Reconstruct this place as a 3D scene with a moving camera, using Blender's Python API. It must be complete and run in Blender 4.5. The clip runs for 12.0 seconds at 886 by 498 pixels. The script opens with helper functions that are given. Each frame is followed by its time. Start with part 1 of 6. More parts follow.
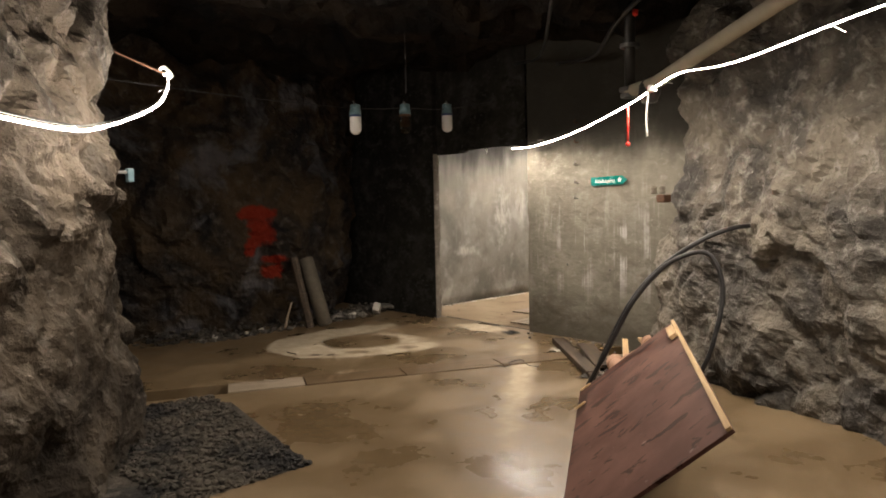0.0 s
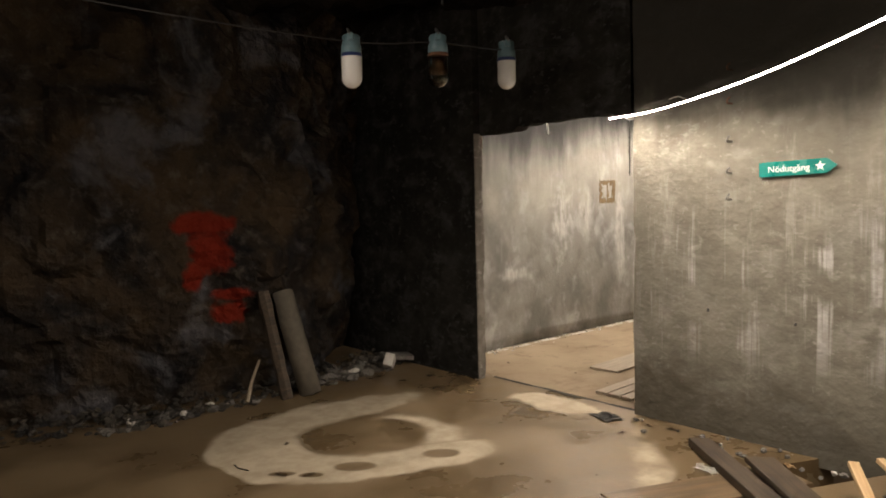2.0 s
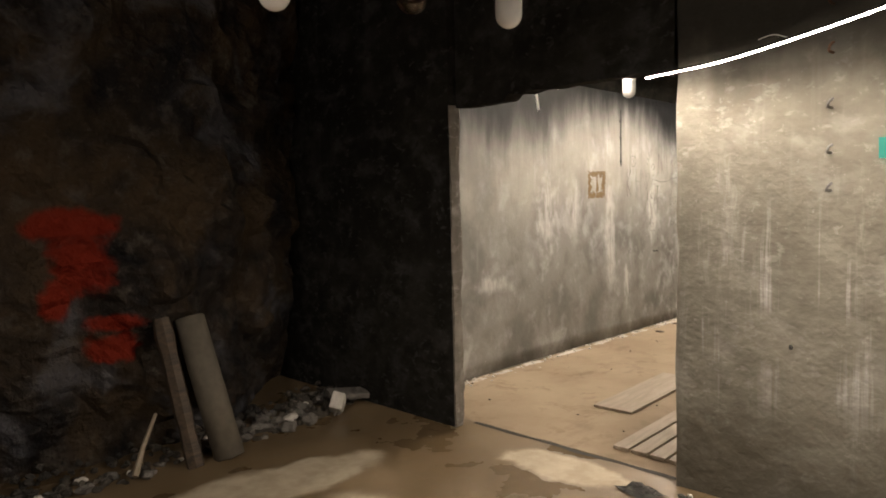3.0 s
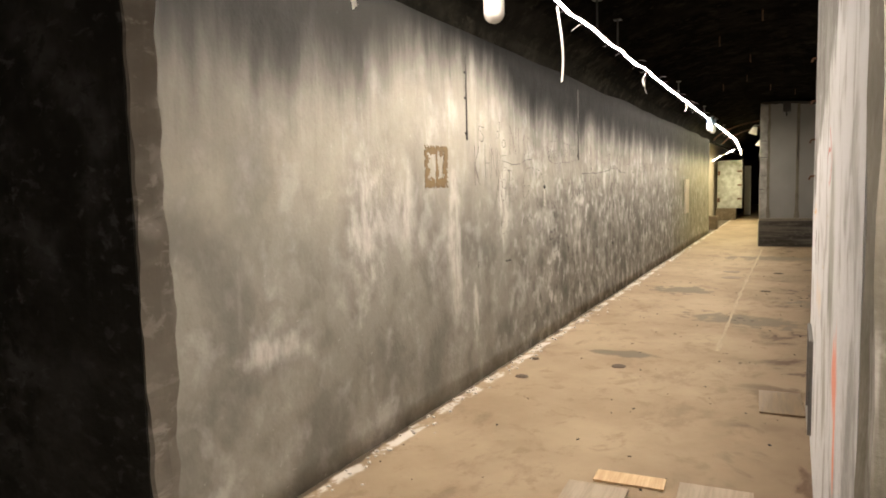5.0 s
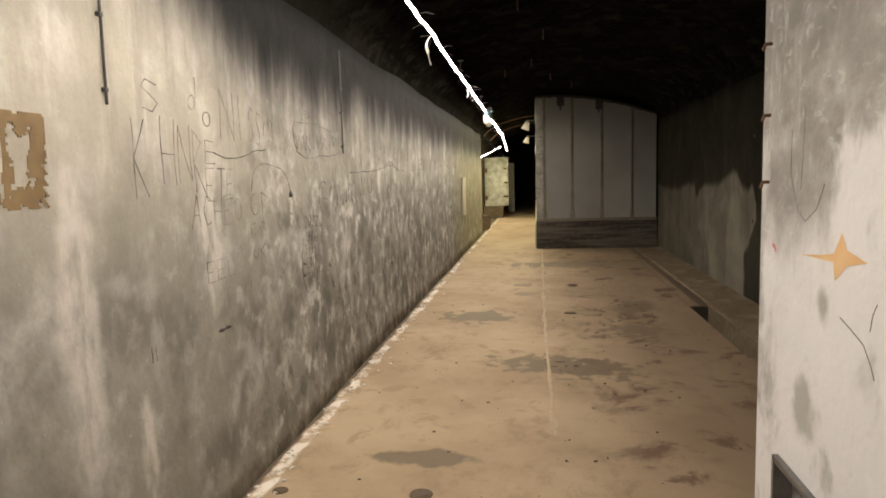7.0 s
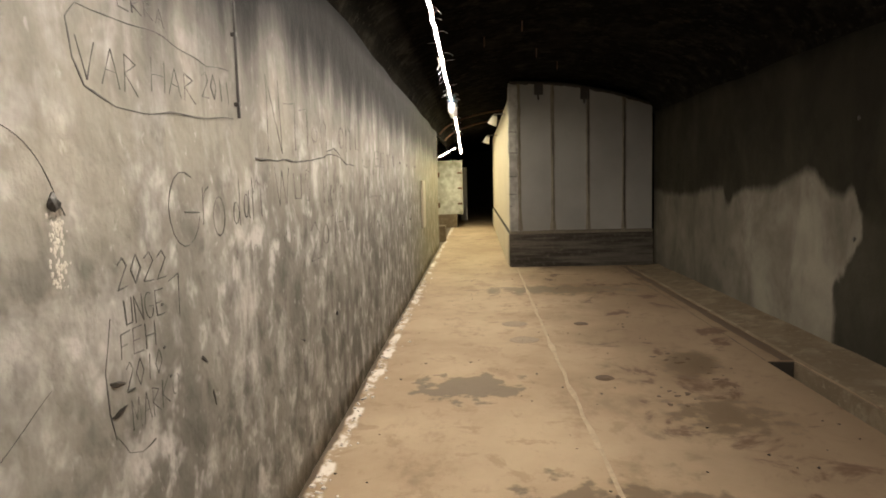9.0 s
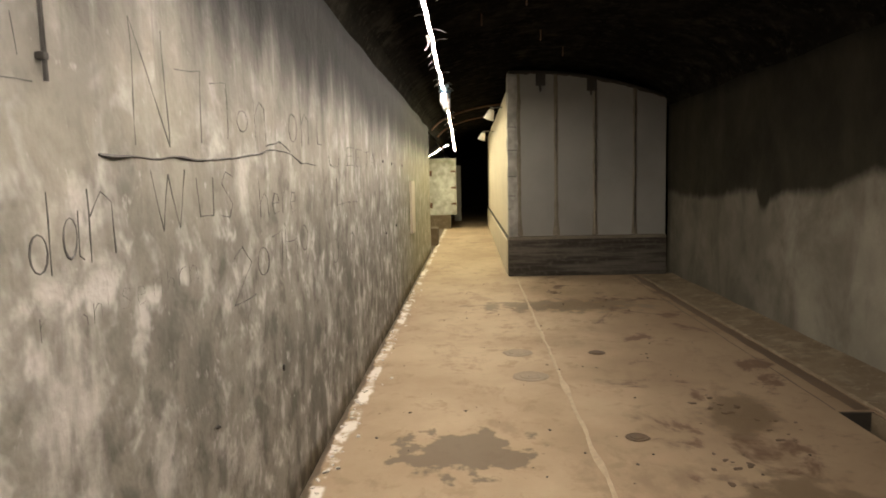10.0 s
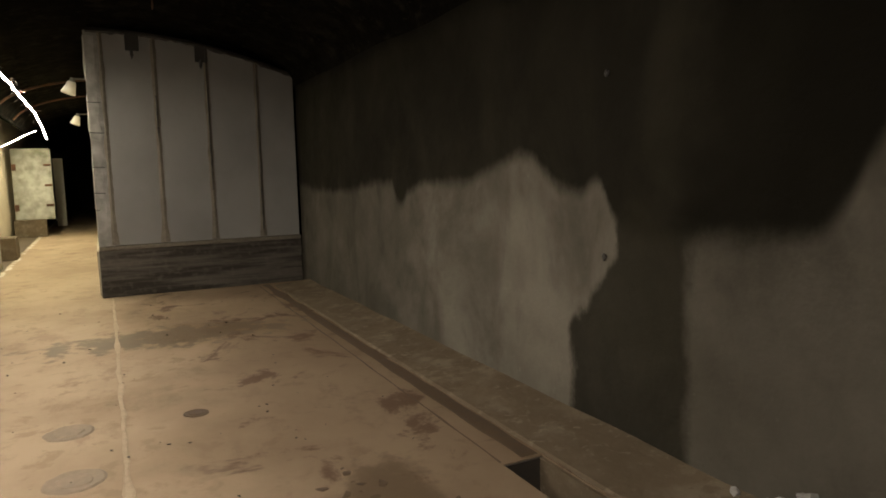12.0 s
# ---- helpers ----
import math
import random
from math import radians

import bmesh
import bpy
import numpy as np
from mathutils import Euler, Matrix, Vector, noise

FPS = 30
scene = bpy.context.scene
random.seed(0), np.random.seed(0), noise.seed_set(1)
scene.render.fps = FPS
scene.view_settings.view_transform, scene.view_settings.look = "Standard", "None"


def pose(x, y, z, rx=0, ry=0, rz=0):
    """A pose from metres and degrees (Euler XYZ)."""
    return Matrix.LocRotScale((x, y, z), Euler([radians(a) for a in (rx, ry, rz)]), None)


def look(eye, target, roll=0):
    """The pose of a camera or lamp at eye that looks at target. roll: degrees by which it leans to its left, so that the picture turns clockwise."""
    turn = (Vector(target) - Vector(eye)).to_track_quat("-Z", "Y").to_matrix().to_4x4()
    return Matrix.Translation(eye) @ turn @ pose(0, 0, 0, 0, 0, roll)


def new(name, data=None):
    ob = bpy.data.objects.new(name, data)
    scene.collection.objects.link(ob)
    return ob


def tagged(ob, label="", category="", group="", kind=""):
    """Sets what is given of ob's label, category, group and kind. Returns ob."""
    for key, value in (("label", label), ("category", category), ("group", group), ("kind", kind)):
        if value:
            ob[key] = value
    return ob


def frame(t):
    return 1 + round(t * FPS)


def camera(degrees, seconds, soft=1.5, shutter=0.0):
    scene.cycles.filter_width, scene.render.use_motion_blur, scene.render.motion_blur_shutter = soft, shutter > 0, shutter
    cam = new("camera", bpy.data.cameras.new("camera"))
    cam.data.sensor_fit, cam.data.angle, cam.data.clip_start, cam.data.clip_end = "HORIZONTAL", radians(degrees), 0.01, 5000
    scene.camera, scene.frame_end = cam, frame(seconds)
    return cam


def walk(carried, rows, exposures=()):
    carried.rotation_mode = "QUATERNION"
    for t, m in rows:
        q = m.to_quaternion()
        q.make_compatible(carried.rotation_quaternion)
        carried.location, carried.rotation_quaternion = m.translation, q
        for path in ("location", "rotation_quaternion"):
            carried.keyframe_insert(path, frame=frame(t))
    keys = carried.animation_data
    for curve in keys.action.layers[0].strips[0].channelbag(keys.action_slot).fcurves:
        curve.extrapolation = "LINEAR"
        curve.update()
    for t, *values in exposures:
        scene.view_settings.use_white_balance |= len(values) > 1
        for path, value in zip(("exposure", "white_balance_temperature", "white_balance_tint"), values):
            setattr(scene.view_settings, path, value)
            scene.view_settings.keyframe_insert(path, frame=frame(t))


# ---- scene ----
cam = camera(66.1, 12.0, soft=1.8)
PATH = [
    (0.0, (-0.55, -1.22, 1.47), (0.80, 0.26, 1.335), -1.2),
    (0.5, (-0.160, -0.620, 1.47), (1.170, 0.868, 1.335), -1.3),
    (0.7, (0.044, -0.395, 1.469), (1.359, 1.105, 1.331), -1.4),
    (1, (0.325, -0.053, 1.512), (1.639, 1.449, 1.378), -1.3),
    (1.5, (0.75, 0.539, 1.504), (2.059, 2.046, 1.378), -1.3),
    (2, (1.205, 1.108, 1.482), (2.522, 2.608, 1.359), -1.3),
    (2.5, (1.618, 1.683, 1.473), (2.972, 3.149, 1.343), -1.2),
    (4.5, (3.574, 3.541, 1.484), (5.264, 4.599, 1.326), -1.6),
    (5, (4.127, 3.878, 1.492), (5.897, 4.792, 1.309), -1.4),
    (5.5, (4.681, 4.112, 1.499), (6.535, 4.831, 1.287), -1.4),
    (6, (5.267, 4.283, 1.494), (7.176, 4.843, 1.282), -1.5),
    (6.5, (5.847, 4.389, 1.498), (7.791, 4.804, 1.283), -1.5),
    (7, (6.448, 4.537, 1.546), (8.417, 4.813, 1.335), -1.5),
    (9, (8.991, 5.119, 1.488), (10.979, 5.221, 1.293), -1.4),
    (9.5, (9.63, 5.114, 1.503), (11.618, 5.214, 1.305), -1.4),
    (10, (10.129, 5.138, 1.525), (12.117, 5.222, 1.323), -1.3),
    (10.5, (10.584, 5.049, 1.502), (12.573, 4.996, 1.3), -1.3),
    (11, (10.982, 4.934, 1.457), (12.954, 4.678, 1.246), -1.3),
    (11.5, (11.384, 4.769, 1.436), (13.269, 4.141, 1.212), -1.2),
    (12, (11.711, 4.487, 1.437), (13.489, 3.603, 1.206), -1.3),
]
walk(cam, [(t, look(eye, target, roll)) for t, eye, target, roll in PATH], exposures=[(0.0, 0.1), (2.5, 0.1), (4.5, 0.14), (5.0, 0.25), (5.5, -0.04), (6.0, -0.1), (7.0, -0.1), (9.0, 0.04), (12.0, -0.05)])

# ---- light: the place is underground, lit by its LED strips alone ----
LED = 420.0
world = bpy.data.worlds.new("world")
scene.world = world
world.use_nodes = True
world.node_tree.nodes["Background"].inputs[0].default_value = (0, 0, 0, 1)
world.node_tree.nodes["Background"].inputs[1].default_value = 0.0


# ---- materials ----
class Mat:
    """A node material with short helpers; positions are in metres of the world."""

    def __init__(self, name, rough=0.8, metal=0.0, gloss=0.5):
        self.m = bpy.data.materials.new(name)
        self.m.use_nodes = True
        self.t = self.m.node_tree
        self.b = self.t.nodes["Principled BSDF"]
        self.b.inputs["Roughness"].default_value = rough
        self.b.inputs["Metallic"].default_value = metal
        self.b.inputs["Specular IOR Level"].default_value = gloss
        self.pos = self.node("ShaderNodeNewGeometry").outputs["Position"]

    def node(self, kind, **kw):
        n = self.t.nodes.new(kind)
        for k, v in kw.items():
            setattr(n, k, v)
        return n

    def put(self, sock, v):
        if isinstance(v, (int, float)):
            sock.default_value = v
        elif isinstance(v, tuple):
            sock.default_value = (*v, 1.0) if len(v) == 3 and len(sock.default_value) == 4 else v
        else:
            self.t.links.new(v, sock)

    def math(self, op, a, b=0.0, clamp=False):
        n = self.node("ShaderNodeMath", operation=op, use_clamp=clamp)
        self.put(n.inputs[0], a)
        self.put(n.inputs[1], b)
        return n.outputs[0]

    def mapped(self, loc=(0, 0, 0), rz=0.0, scale=(1, 1, 1), src=None):
        n = self.node("ShaderNodeMapping")
        self.put(n.inputs[0], src or self.pos)
        n.inputs["Location"].default_value = loc
        n.inputs["Rotation"].default_value = (0, 0, rz)
        n.inputs["Scale"].default_value = scale
        return n.outputs[0]

    def slanted(self, loc, tilt, size):
        """Positions for a texture whose grain has that size in metres and leans by tilt in walls along x."""
        n = self.node("ShaderNodeMapping", vector_type="TEXTURE")
        self.put(n.inputs[0], self.pos)
        n.inputs["Location"].default_value, n.inputs["Rotation"].default_value, n.inputs["Scale"].default_value = loc, (0, tilt, 0), size
        return n.outputs[0]

    def noise(self, scale, detail=4.0, rough=0.55, src=None, warp=0.0):
        n = self.node("ShaderNodeTexNoise")
        self.put(n.inputs["Vector"], src or self.pos)
        n.inputs["Scale"].default_value = scale
        n.inputs["Detail"].default_value = detail
        n.inputs["Roughness"].default_value = rough
        n.inputs["Distortion"].default_value = warp
        return n.outputs[0]

    def voronoi(self, scale, src=None, feature="F1"):
        n = self.node("ShaderNodeTexVoronoi", feature=feature)
        self.put(n.inputs["Vector"], src or self.pos)
        n.inputs["Scale"].default_value = scale
        return n.outputs["Distance"]

    def step(self, v, lo, hi):
        n = self.node("ShaderNodeMapRange", interpolation_type="SMOOTHSTEP")
        self.put(n.inputs[0], v)
        n.inputs[1].default_value, n.inputs[2].default_value = lo, hi
        return n.outputs[0]

    def mix(self, f, a, b):
        n = self.node("ShaderNodeMix", data_type="RGBA")
        self.put(n.inputs[0], f)
        self.put(n.inputs[6], a)
        self.put(n.inputs[7], b)
        return n.outputs[2]

    def mixf(self, f, a, b):
        n = self.node("ShaderNodeMix", data_type="FLOAT")
        self.put(n.inputs[0], f)
        self.put(n.inputs[2], a)
        self.put(n.inputs[3], b)
        return n.outputs[0]

    def axis(self, i):
        n = self.node("ShaderNodeSeparateXYZ")
        self.put(n.inputs[0], self.pos)
        return n.outputs[i]

    def blob(self, c, r, turn=0.0, wobble=0.25, scale=3.0, soft=0.12):
        """1 inside an uneven ellipse, 0 outside."""
        shift = self.node("ShaderNodeVectorMath", operation="SUBTRACT")
        self.put(shift.inputs[0], self.pos)
        shift.inputs[1].default_value = c
        turned = self.mapped(rz=turn, scale=(1, 1, 1), src=shift.outputs[0])
        scaled = self.node("ShaderNodeVectorMath", operation="DIVIDE")
        self.put(scaled.inputs[0], turned)
        scaled.inputs[1].default_value = r
        ln = self.node("ShaderNodeVectorMath", operation="LENGTH")
        self.put(ln.inputs[0], scaled.outputs[0])
        d = self.math("ADD", ln.outputs["Value"], self.math("MULTIPLY", self.math("SUBTRACT", self.noise(scale, 4), 0.5), wobble * 4.5))
        return self.step(d, 1.0 + soft, 1.0 - soft)

    def union(self, *masks):
        out = masks[0]
        for m in masks[1:]:
            out = self.math("MAXIMUM", out, m)
        return out

    def bump(self, h, strength=0.5, dist=0.01):
        n = self.node("ShaderNodeBump")
        n.inputs["Strength"].default_value = strength
        n.inputs["Distance"].default_value = dist
        self.put(n.inputs["Height"], h)
        self.put(self.b.inputs["Normal"], n.outputs[0])

    def done(self, color=None, rough=None):
        if color is not None:
            self.put(self.b.inputs["Base Color"], color)
        if rough is not None:
            self.put(self.b.inputs["Roughness"], rough)
        return self.m


def plain(name, a, b, scale=20.0, rough=0.6, metal=0.0, bump=0.15, dist=0.003):
    """A material of two near colours with grain."""
    k = Mat(name, rough, metal)
    n1, n2 = k.noise(scale, 5), k.noise(scale * 0.18, 3)
    f = k.math("ADD", k.math("MULTIPLY", k.step(n1, 0.3, 0.7), 0.5), k.math("MULTIPLY", k.step(n2, 0.3, 0.7), 0.5))
    k.bump(n1, bump, dist)
    return k.done(k.mix(f, a, b), k.mixf(f, max(rough - 0.12, 0.05), min(rough + 0.1, 1.0)))


def plaster(name, dark, mid, pale, streak=0.6, mottle=1.0, damp=None, gloss=0.12, relief=0.55):
    """Trowelled, lime-streaked cement plaster."""
    k = Mat(name, 0.85, gloss=gloss)
    big = k.noise(1.1, 5, 0.6)
    blot = k.noise(1.0, 3.5, 0.5, src=k.mapped(scale=(4.4, 4.4, 5.4)), warp=0.12)
    blot2 = k.noise(1.0, 3, 0.5, src=k.mapped(loc=(5, 2, 8), scale=(10, 10, 12)), warp=0.1)
    blot3 = k.noise(1.0, 4, 0.6, src=k.mapped(loc=(1, 7, 3), scale=(2.1, 2.1, 2.4)), warp=0.2)
    rough_part = k.mixf(k.step(blot3, 0.40, 0.58), 0.35, 1.0)
    fine = k.noise(38.0, 5, 0.6)
    col = k.mix(k.step(big, 0.32, 0.68), dark, mid)
    col = k.mix(k.math("MULTIPLY", k.step(blot, 0.42, 0.62), k.math("MULTIPLY", rough_part, 0.85 * mottle)), col, dark)
    col = k.mix(k.math("MULTIPLY", k.step(blot2, 0.46, 0.66), k.math("MULTIPLY", rough_part, 0.75 * mottle)), col, dark)
    col = k.mix(k.math("MULTIPLY", k.step(blot2, 0.50, 0.30), k.math("MULTIPLY", rough_part, streak * mottle * 0.6)), col, pale)
    col = k.mix(k.math("MULTIPLY", k.step(blot, 0.50, 0.30), k.math("MULTIPLY", rough_part, 0.6 * mottle)), col, pale)
    st = k.noise(1.0, 6, 0.7, src=k.mapped(scale=(6.5, 6.5, 1.1)), warp=0.1)
    gate = k.step(k.noise(0.9, 3), 0.42, 0.6)
    col = k.mix(k.math("MULTIPLY", k.math("MULTIPLY", k.step(st, 0.54, 0.66), gate), streak * 0.9), col, pale)
    st2 = k.noise(1.0, 5, 0.6, src=k.mapped(loc=(3.1, 1.7, 0.3), scale=(16, 16, 1.1)))
    col = k.mix(k.math("MULTIPLY", k.step(st2, 0.55, 0.72), 0.3 * streak), col, pale)
    dab = k.noise(1.0, 4, 0.6, src=k.mapped(loc=(9, 4, 2), scale=(15, 15, 24)), warp=0.35)
    col = k.mix(k.math("MULTIPLY", k.step(dab, 0.53, 0.66), k.math("MULTIPLY", rough_part, 0.75 * mottle)), col, dark)
    col = k.mix(k.math("MULTIPLY", k.step(dab, 0.44, 0.32), k.math("MULTIPLY", rough_part, 0.7 * mottle)), col, pale)
    speck = k.step(k.noise(26.0, 3), 0.66, 0.74)
    col = k.mix(k.math("MULTIPLY", speck, 0.3), col, pale)
    col = k.mix(k.math("MULTIPLY", k.step(fine, 0.3, 0.75), 0.14), col, dark)
    if damp:
        col = damp(k, col)
    h = k.math("ADD", k.math("ADD", k.math("MULTIPLY", blot, 0.9), k.math("MULTIPLY", blot2, 0.45)), k.math("MULTIPLY", fine, 0.27))
    k.bump(h, relief, 0.02)
    return k.done(col, k.mixf(blot, 0.7, 0.95))


def long_wall_material():
    """Smeared grey cement: broad cloudy smears by the doorway, coarse trowel dabs further on, soot and painted shade
    towards the vault.
    """
    k = Mat("left_wall_plaster", 0.85, gloss=0.08)
    x, z = k.axis(0), k.axis(2)
    dark, grey, cream, pale = (0.145, 0.141, 0.128), (0.305, 0.295, 0.266), (0.375, 0.357, 0.312), (0.66, 0.645, 0.635)
    far = k.step(k.math("ADD", x, k.math("MULTIPLY", k.noise(0.7, 3), 2.4)), 9.6, 12.0)
    cloud = k.noise(1.0, 4, 0.55, src=k.mapped(scale=(1.7, 1.7, 1.5)), warp=0.2)
    cloud2 = k.noise(1.0, 4, 0.6, src=k.mapped(loc=(6, 2, 3), scale=(3.6, 3.6, 2.8)), warp=0.2)
    smear = k.noise(1.0, 4, 0.55, src=k.slanted((3, 1, 7), 0.10, (0.24, 0.24, 0.28)), warp=0.2)
    dab = k.noise(1.0, 3, 0.6, src=k.slanted((9, 4, 2), -0.35, (0.135, 0.135, 0.165)), warp=0.25)
    small = k.noise(1.0, 3, 0.6, src=k.slanted((1, 8, 5), -0.3, (0.05, 0.05, 0.07)), warp=0.15)
    fine = k.noise(60.0, 4, 0.6)
    up = k.step(k.math("ADD", z, k.math("MULTIPLY", k.math("SUBTRACT", cloud2, 0.5), 1.6)), 1.15, 1.75)
    low = k.math("SUBTRACT", 1.0, up)
    col = k.mix(up, grey, k.mix(k.math("MULTIPLY", far, 0.45), cream, grey))
    col = k.mix(k.math("MULTIPLY", k.step(cloud, 0.48, 0.68), k.mixf(up, 0.55, 0.35)), col, dark)
    col = k.mix(k.math("MULTIPLY", k.step(cloud2, 0.50, 0.70), k.math("MULTIPLY", low, 0.45)), col, dark)
    col = k.mix(k.math("MULTIPLY", k.step(cloud2, 0.46, 0.28), k.mixf(up, 0.42, 0.30)), col, pale)
    col = k.mix(k.math("MULTIPLY", k.step(smear, 0.50, 0.70), k.math("MULTIPLY", k.mixf(up, 0.55, 0.2), k.mixf(far, 0.5, 1.0))), col, dark)
    col = k.mix(k.math("MULTIPLY", k.step(smear, 0.46, 0.28), k.mixf(far, 0.25, 0.62)), col, pale)
    rough_part = k.math("MULTIPLY", k.mixf(far, 0.12, 1.0), k.mixf(up, 1.0, 0.35))
    col = k.mix(k.math("MULTIPLY", k.step(dab, 0.50, 0.68), k.math("MULTIPLY", rough_part, 0.85)), col, dark)
    col = k.mix(k.math("MULTIPLY", k.step(dab, 0.47, 0.28), k.math("MULTIPLY", rough_part, 0.85)), col, pale)
    col = k.mix(k.math("MULTIPLY", k.step(small, 0.56, 0.72), k.math("MULTIPLY", rough_part, 0.4)), col, dark)
    col = k.mix(k.math("MULTIPLY", k.step(small, 0.38, 0.26), k.mixf(far, 0.08, 0.4)), col, pale)
    high = k.step(z, 1.2, 1.9)
    pale_run = k.noise(1.0, 4, 0.6, src=k.mapped(scale=(9, 9, 1.5)), warp=0.3)
    col = k.mix(k.math("MULTIPLY", k.step(pale_run, 0.54, 0.74), k.math("MULTIPLY", k.mixf(high, 0.12, 0.45), k.step(k.noise(1.3, 3), 0.42, 0.60))), col, pale)
    dark_run = k.noise(1.0, 4, 0.6, src=k.mapped(loc=(5, 2, 1), scale=(11, 11, 1.2)), warp=0.25)
    col = k.mix(k.math("MULTIPLY", k.step(dark_run, 0.54, 0.74), k.math("MULTIPLY", k.mixf(high, 0.05, 0.5), k.mixf(far, 0.5, 1.0))), col, dark)
    col = k.mix(k.math("MULTIPLY", k.step(k.noise(24.0, 3), 0.68, 0.76), 0.35), col, pale)
    col = k.mix(k.math("MULTIPLY", k.step(fine, 0.35, 0.8), 0.14), col, dark)
    # lime runs with a shape of their own
    runs = k.union(k.blob((8.42, 6.0, 1.12), (0.085, 1, 0.5), wobble=0.35, scale=7, soft=0.5), k.blob((7.75, 6.0, 1.38), (0.09, 1, 0.22), wobble=0.5, scale=6, soft=0.8), k.blob((7.3, 6.0, 1.3), (0.12, 1, 0.3), wobble=0.9, scale=6, soft=0.8),
                   k.blob((8.75, 6.0, 0.55), (0.05, 1, 0.2), wobble=0.4, scale=8, soft=0.4), k.blob((9.35, 6.0, 1.30), (0.09, 1, 0.28), wobble=0.5, scale=7, soft=0.6),
                   k.blob((11.5, 6.0, 1.0), (0.1, 1, 0.3), wobble=0.9, scale=7, soft=0.6), k.blob((6.55, 6.0, 0.75), (0.22, 1, 0.06), wobble=0.6, scale=6, soft=0.6))
    col = k.mix(k.math("MULTIPLY", k.math("MULTIPLY", runs, k.step(k.noise(1.0, 4, 0.55, src=k.mapped(scale=(13, 13, 4))), 0.28, 0.6)), 0.66), col, (0.70, 0.68, 0.66))
    # yellow cast of the far strip, put into the wall colour
    ochre = k.math("MULTIPLY", k.step(k.math("ADD", x, k.noise(2.0, 3)), 17.6, 20.5), 0.42)
    col = k.mix(ochre, col, (0.25, 0.24, 0.13))
    # soot streaks with shade painted in: lowest past the second lamp and by the doorway, sparing a bright bay between
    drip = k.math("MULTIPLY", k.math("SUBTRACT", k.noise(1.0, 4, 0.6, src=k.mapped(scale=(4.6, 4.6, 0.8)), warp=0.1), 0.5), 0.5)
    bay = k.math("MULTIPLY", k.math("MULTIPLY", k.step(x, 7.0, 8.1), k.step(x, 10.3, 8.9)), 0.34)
    # weak light at the doorway top, put into the colour as a grey patch
    doorway_shade = k.math("MULTIPLY", k.step(k.math("ADD", x, k.math("MULTIPLY", cloud2, 1.2)), 8.0, 6.6), k.step(k.math("ADD", z, k.math("MULTIPLY", cloud, 0.8)), 1.3, 2.2))
    col = k.mix(k.math("MULTIPLY", doorway_shade, 0.55), col, (0.11, 0.105, 0.088))
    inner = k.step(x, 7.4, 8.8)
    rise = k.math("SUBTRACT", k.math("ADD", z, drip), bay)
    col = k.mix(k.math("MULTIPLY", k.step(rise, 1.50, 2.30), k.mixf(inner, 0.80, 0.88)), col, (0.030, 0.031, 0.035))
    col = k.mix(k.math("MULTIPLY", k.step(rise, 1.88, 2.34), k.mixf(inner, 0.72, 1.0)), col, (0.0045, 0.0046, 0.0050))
    h = k.math("ADD", k.math("ADD", k.math("MULTIPLY", dab, k.mixf(far, 0.35, 0.9)), k.math("MULTIPLY", small, 0.3)), k.math("MULTIPLY", fine, 0.14))
    k.bump(h, 0.5, 0.018)
    return k.done(col, k.mixf(smear, 0.75, 0.95))


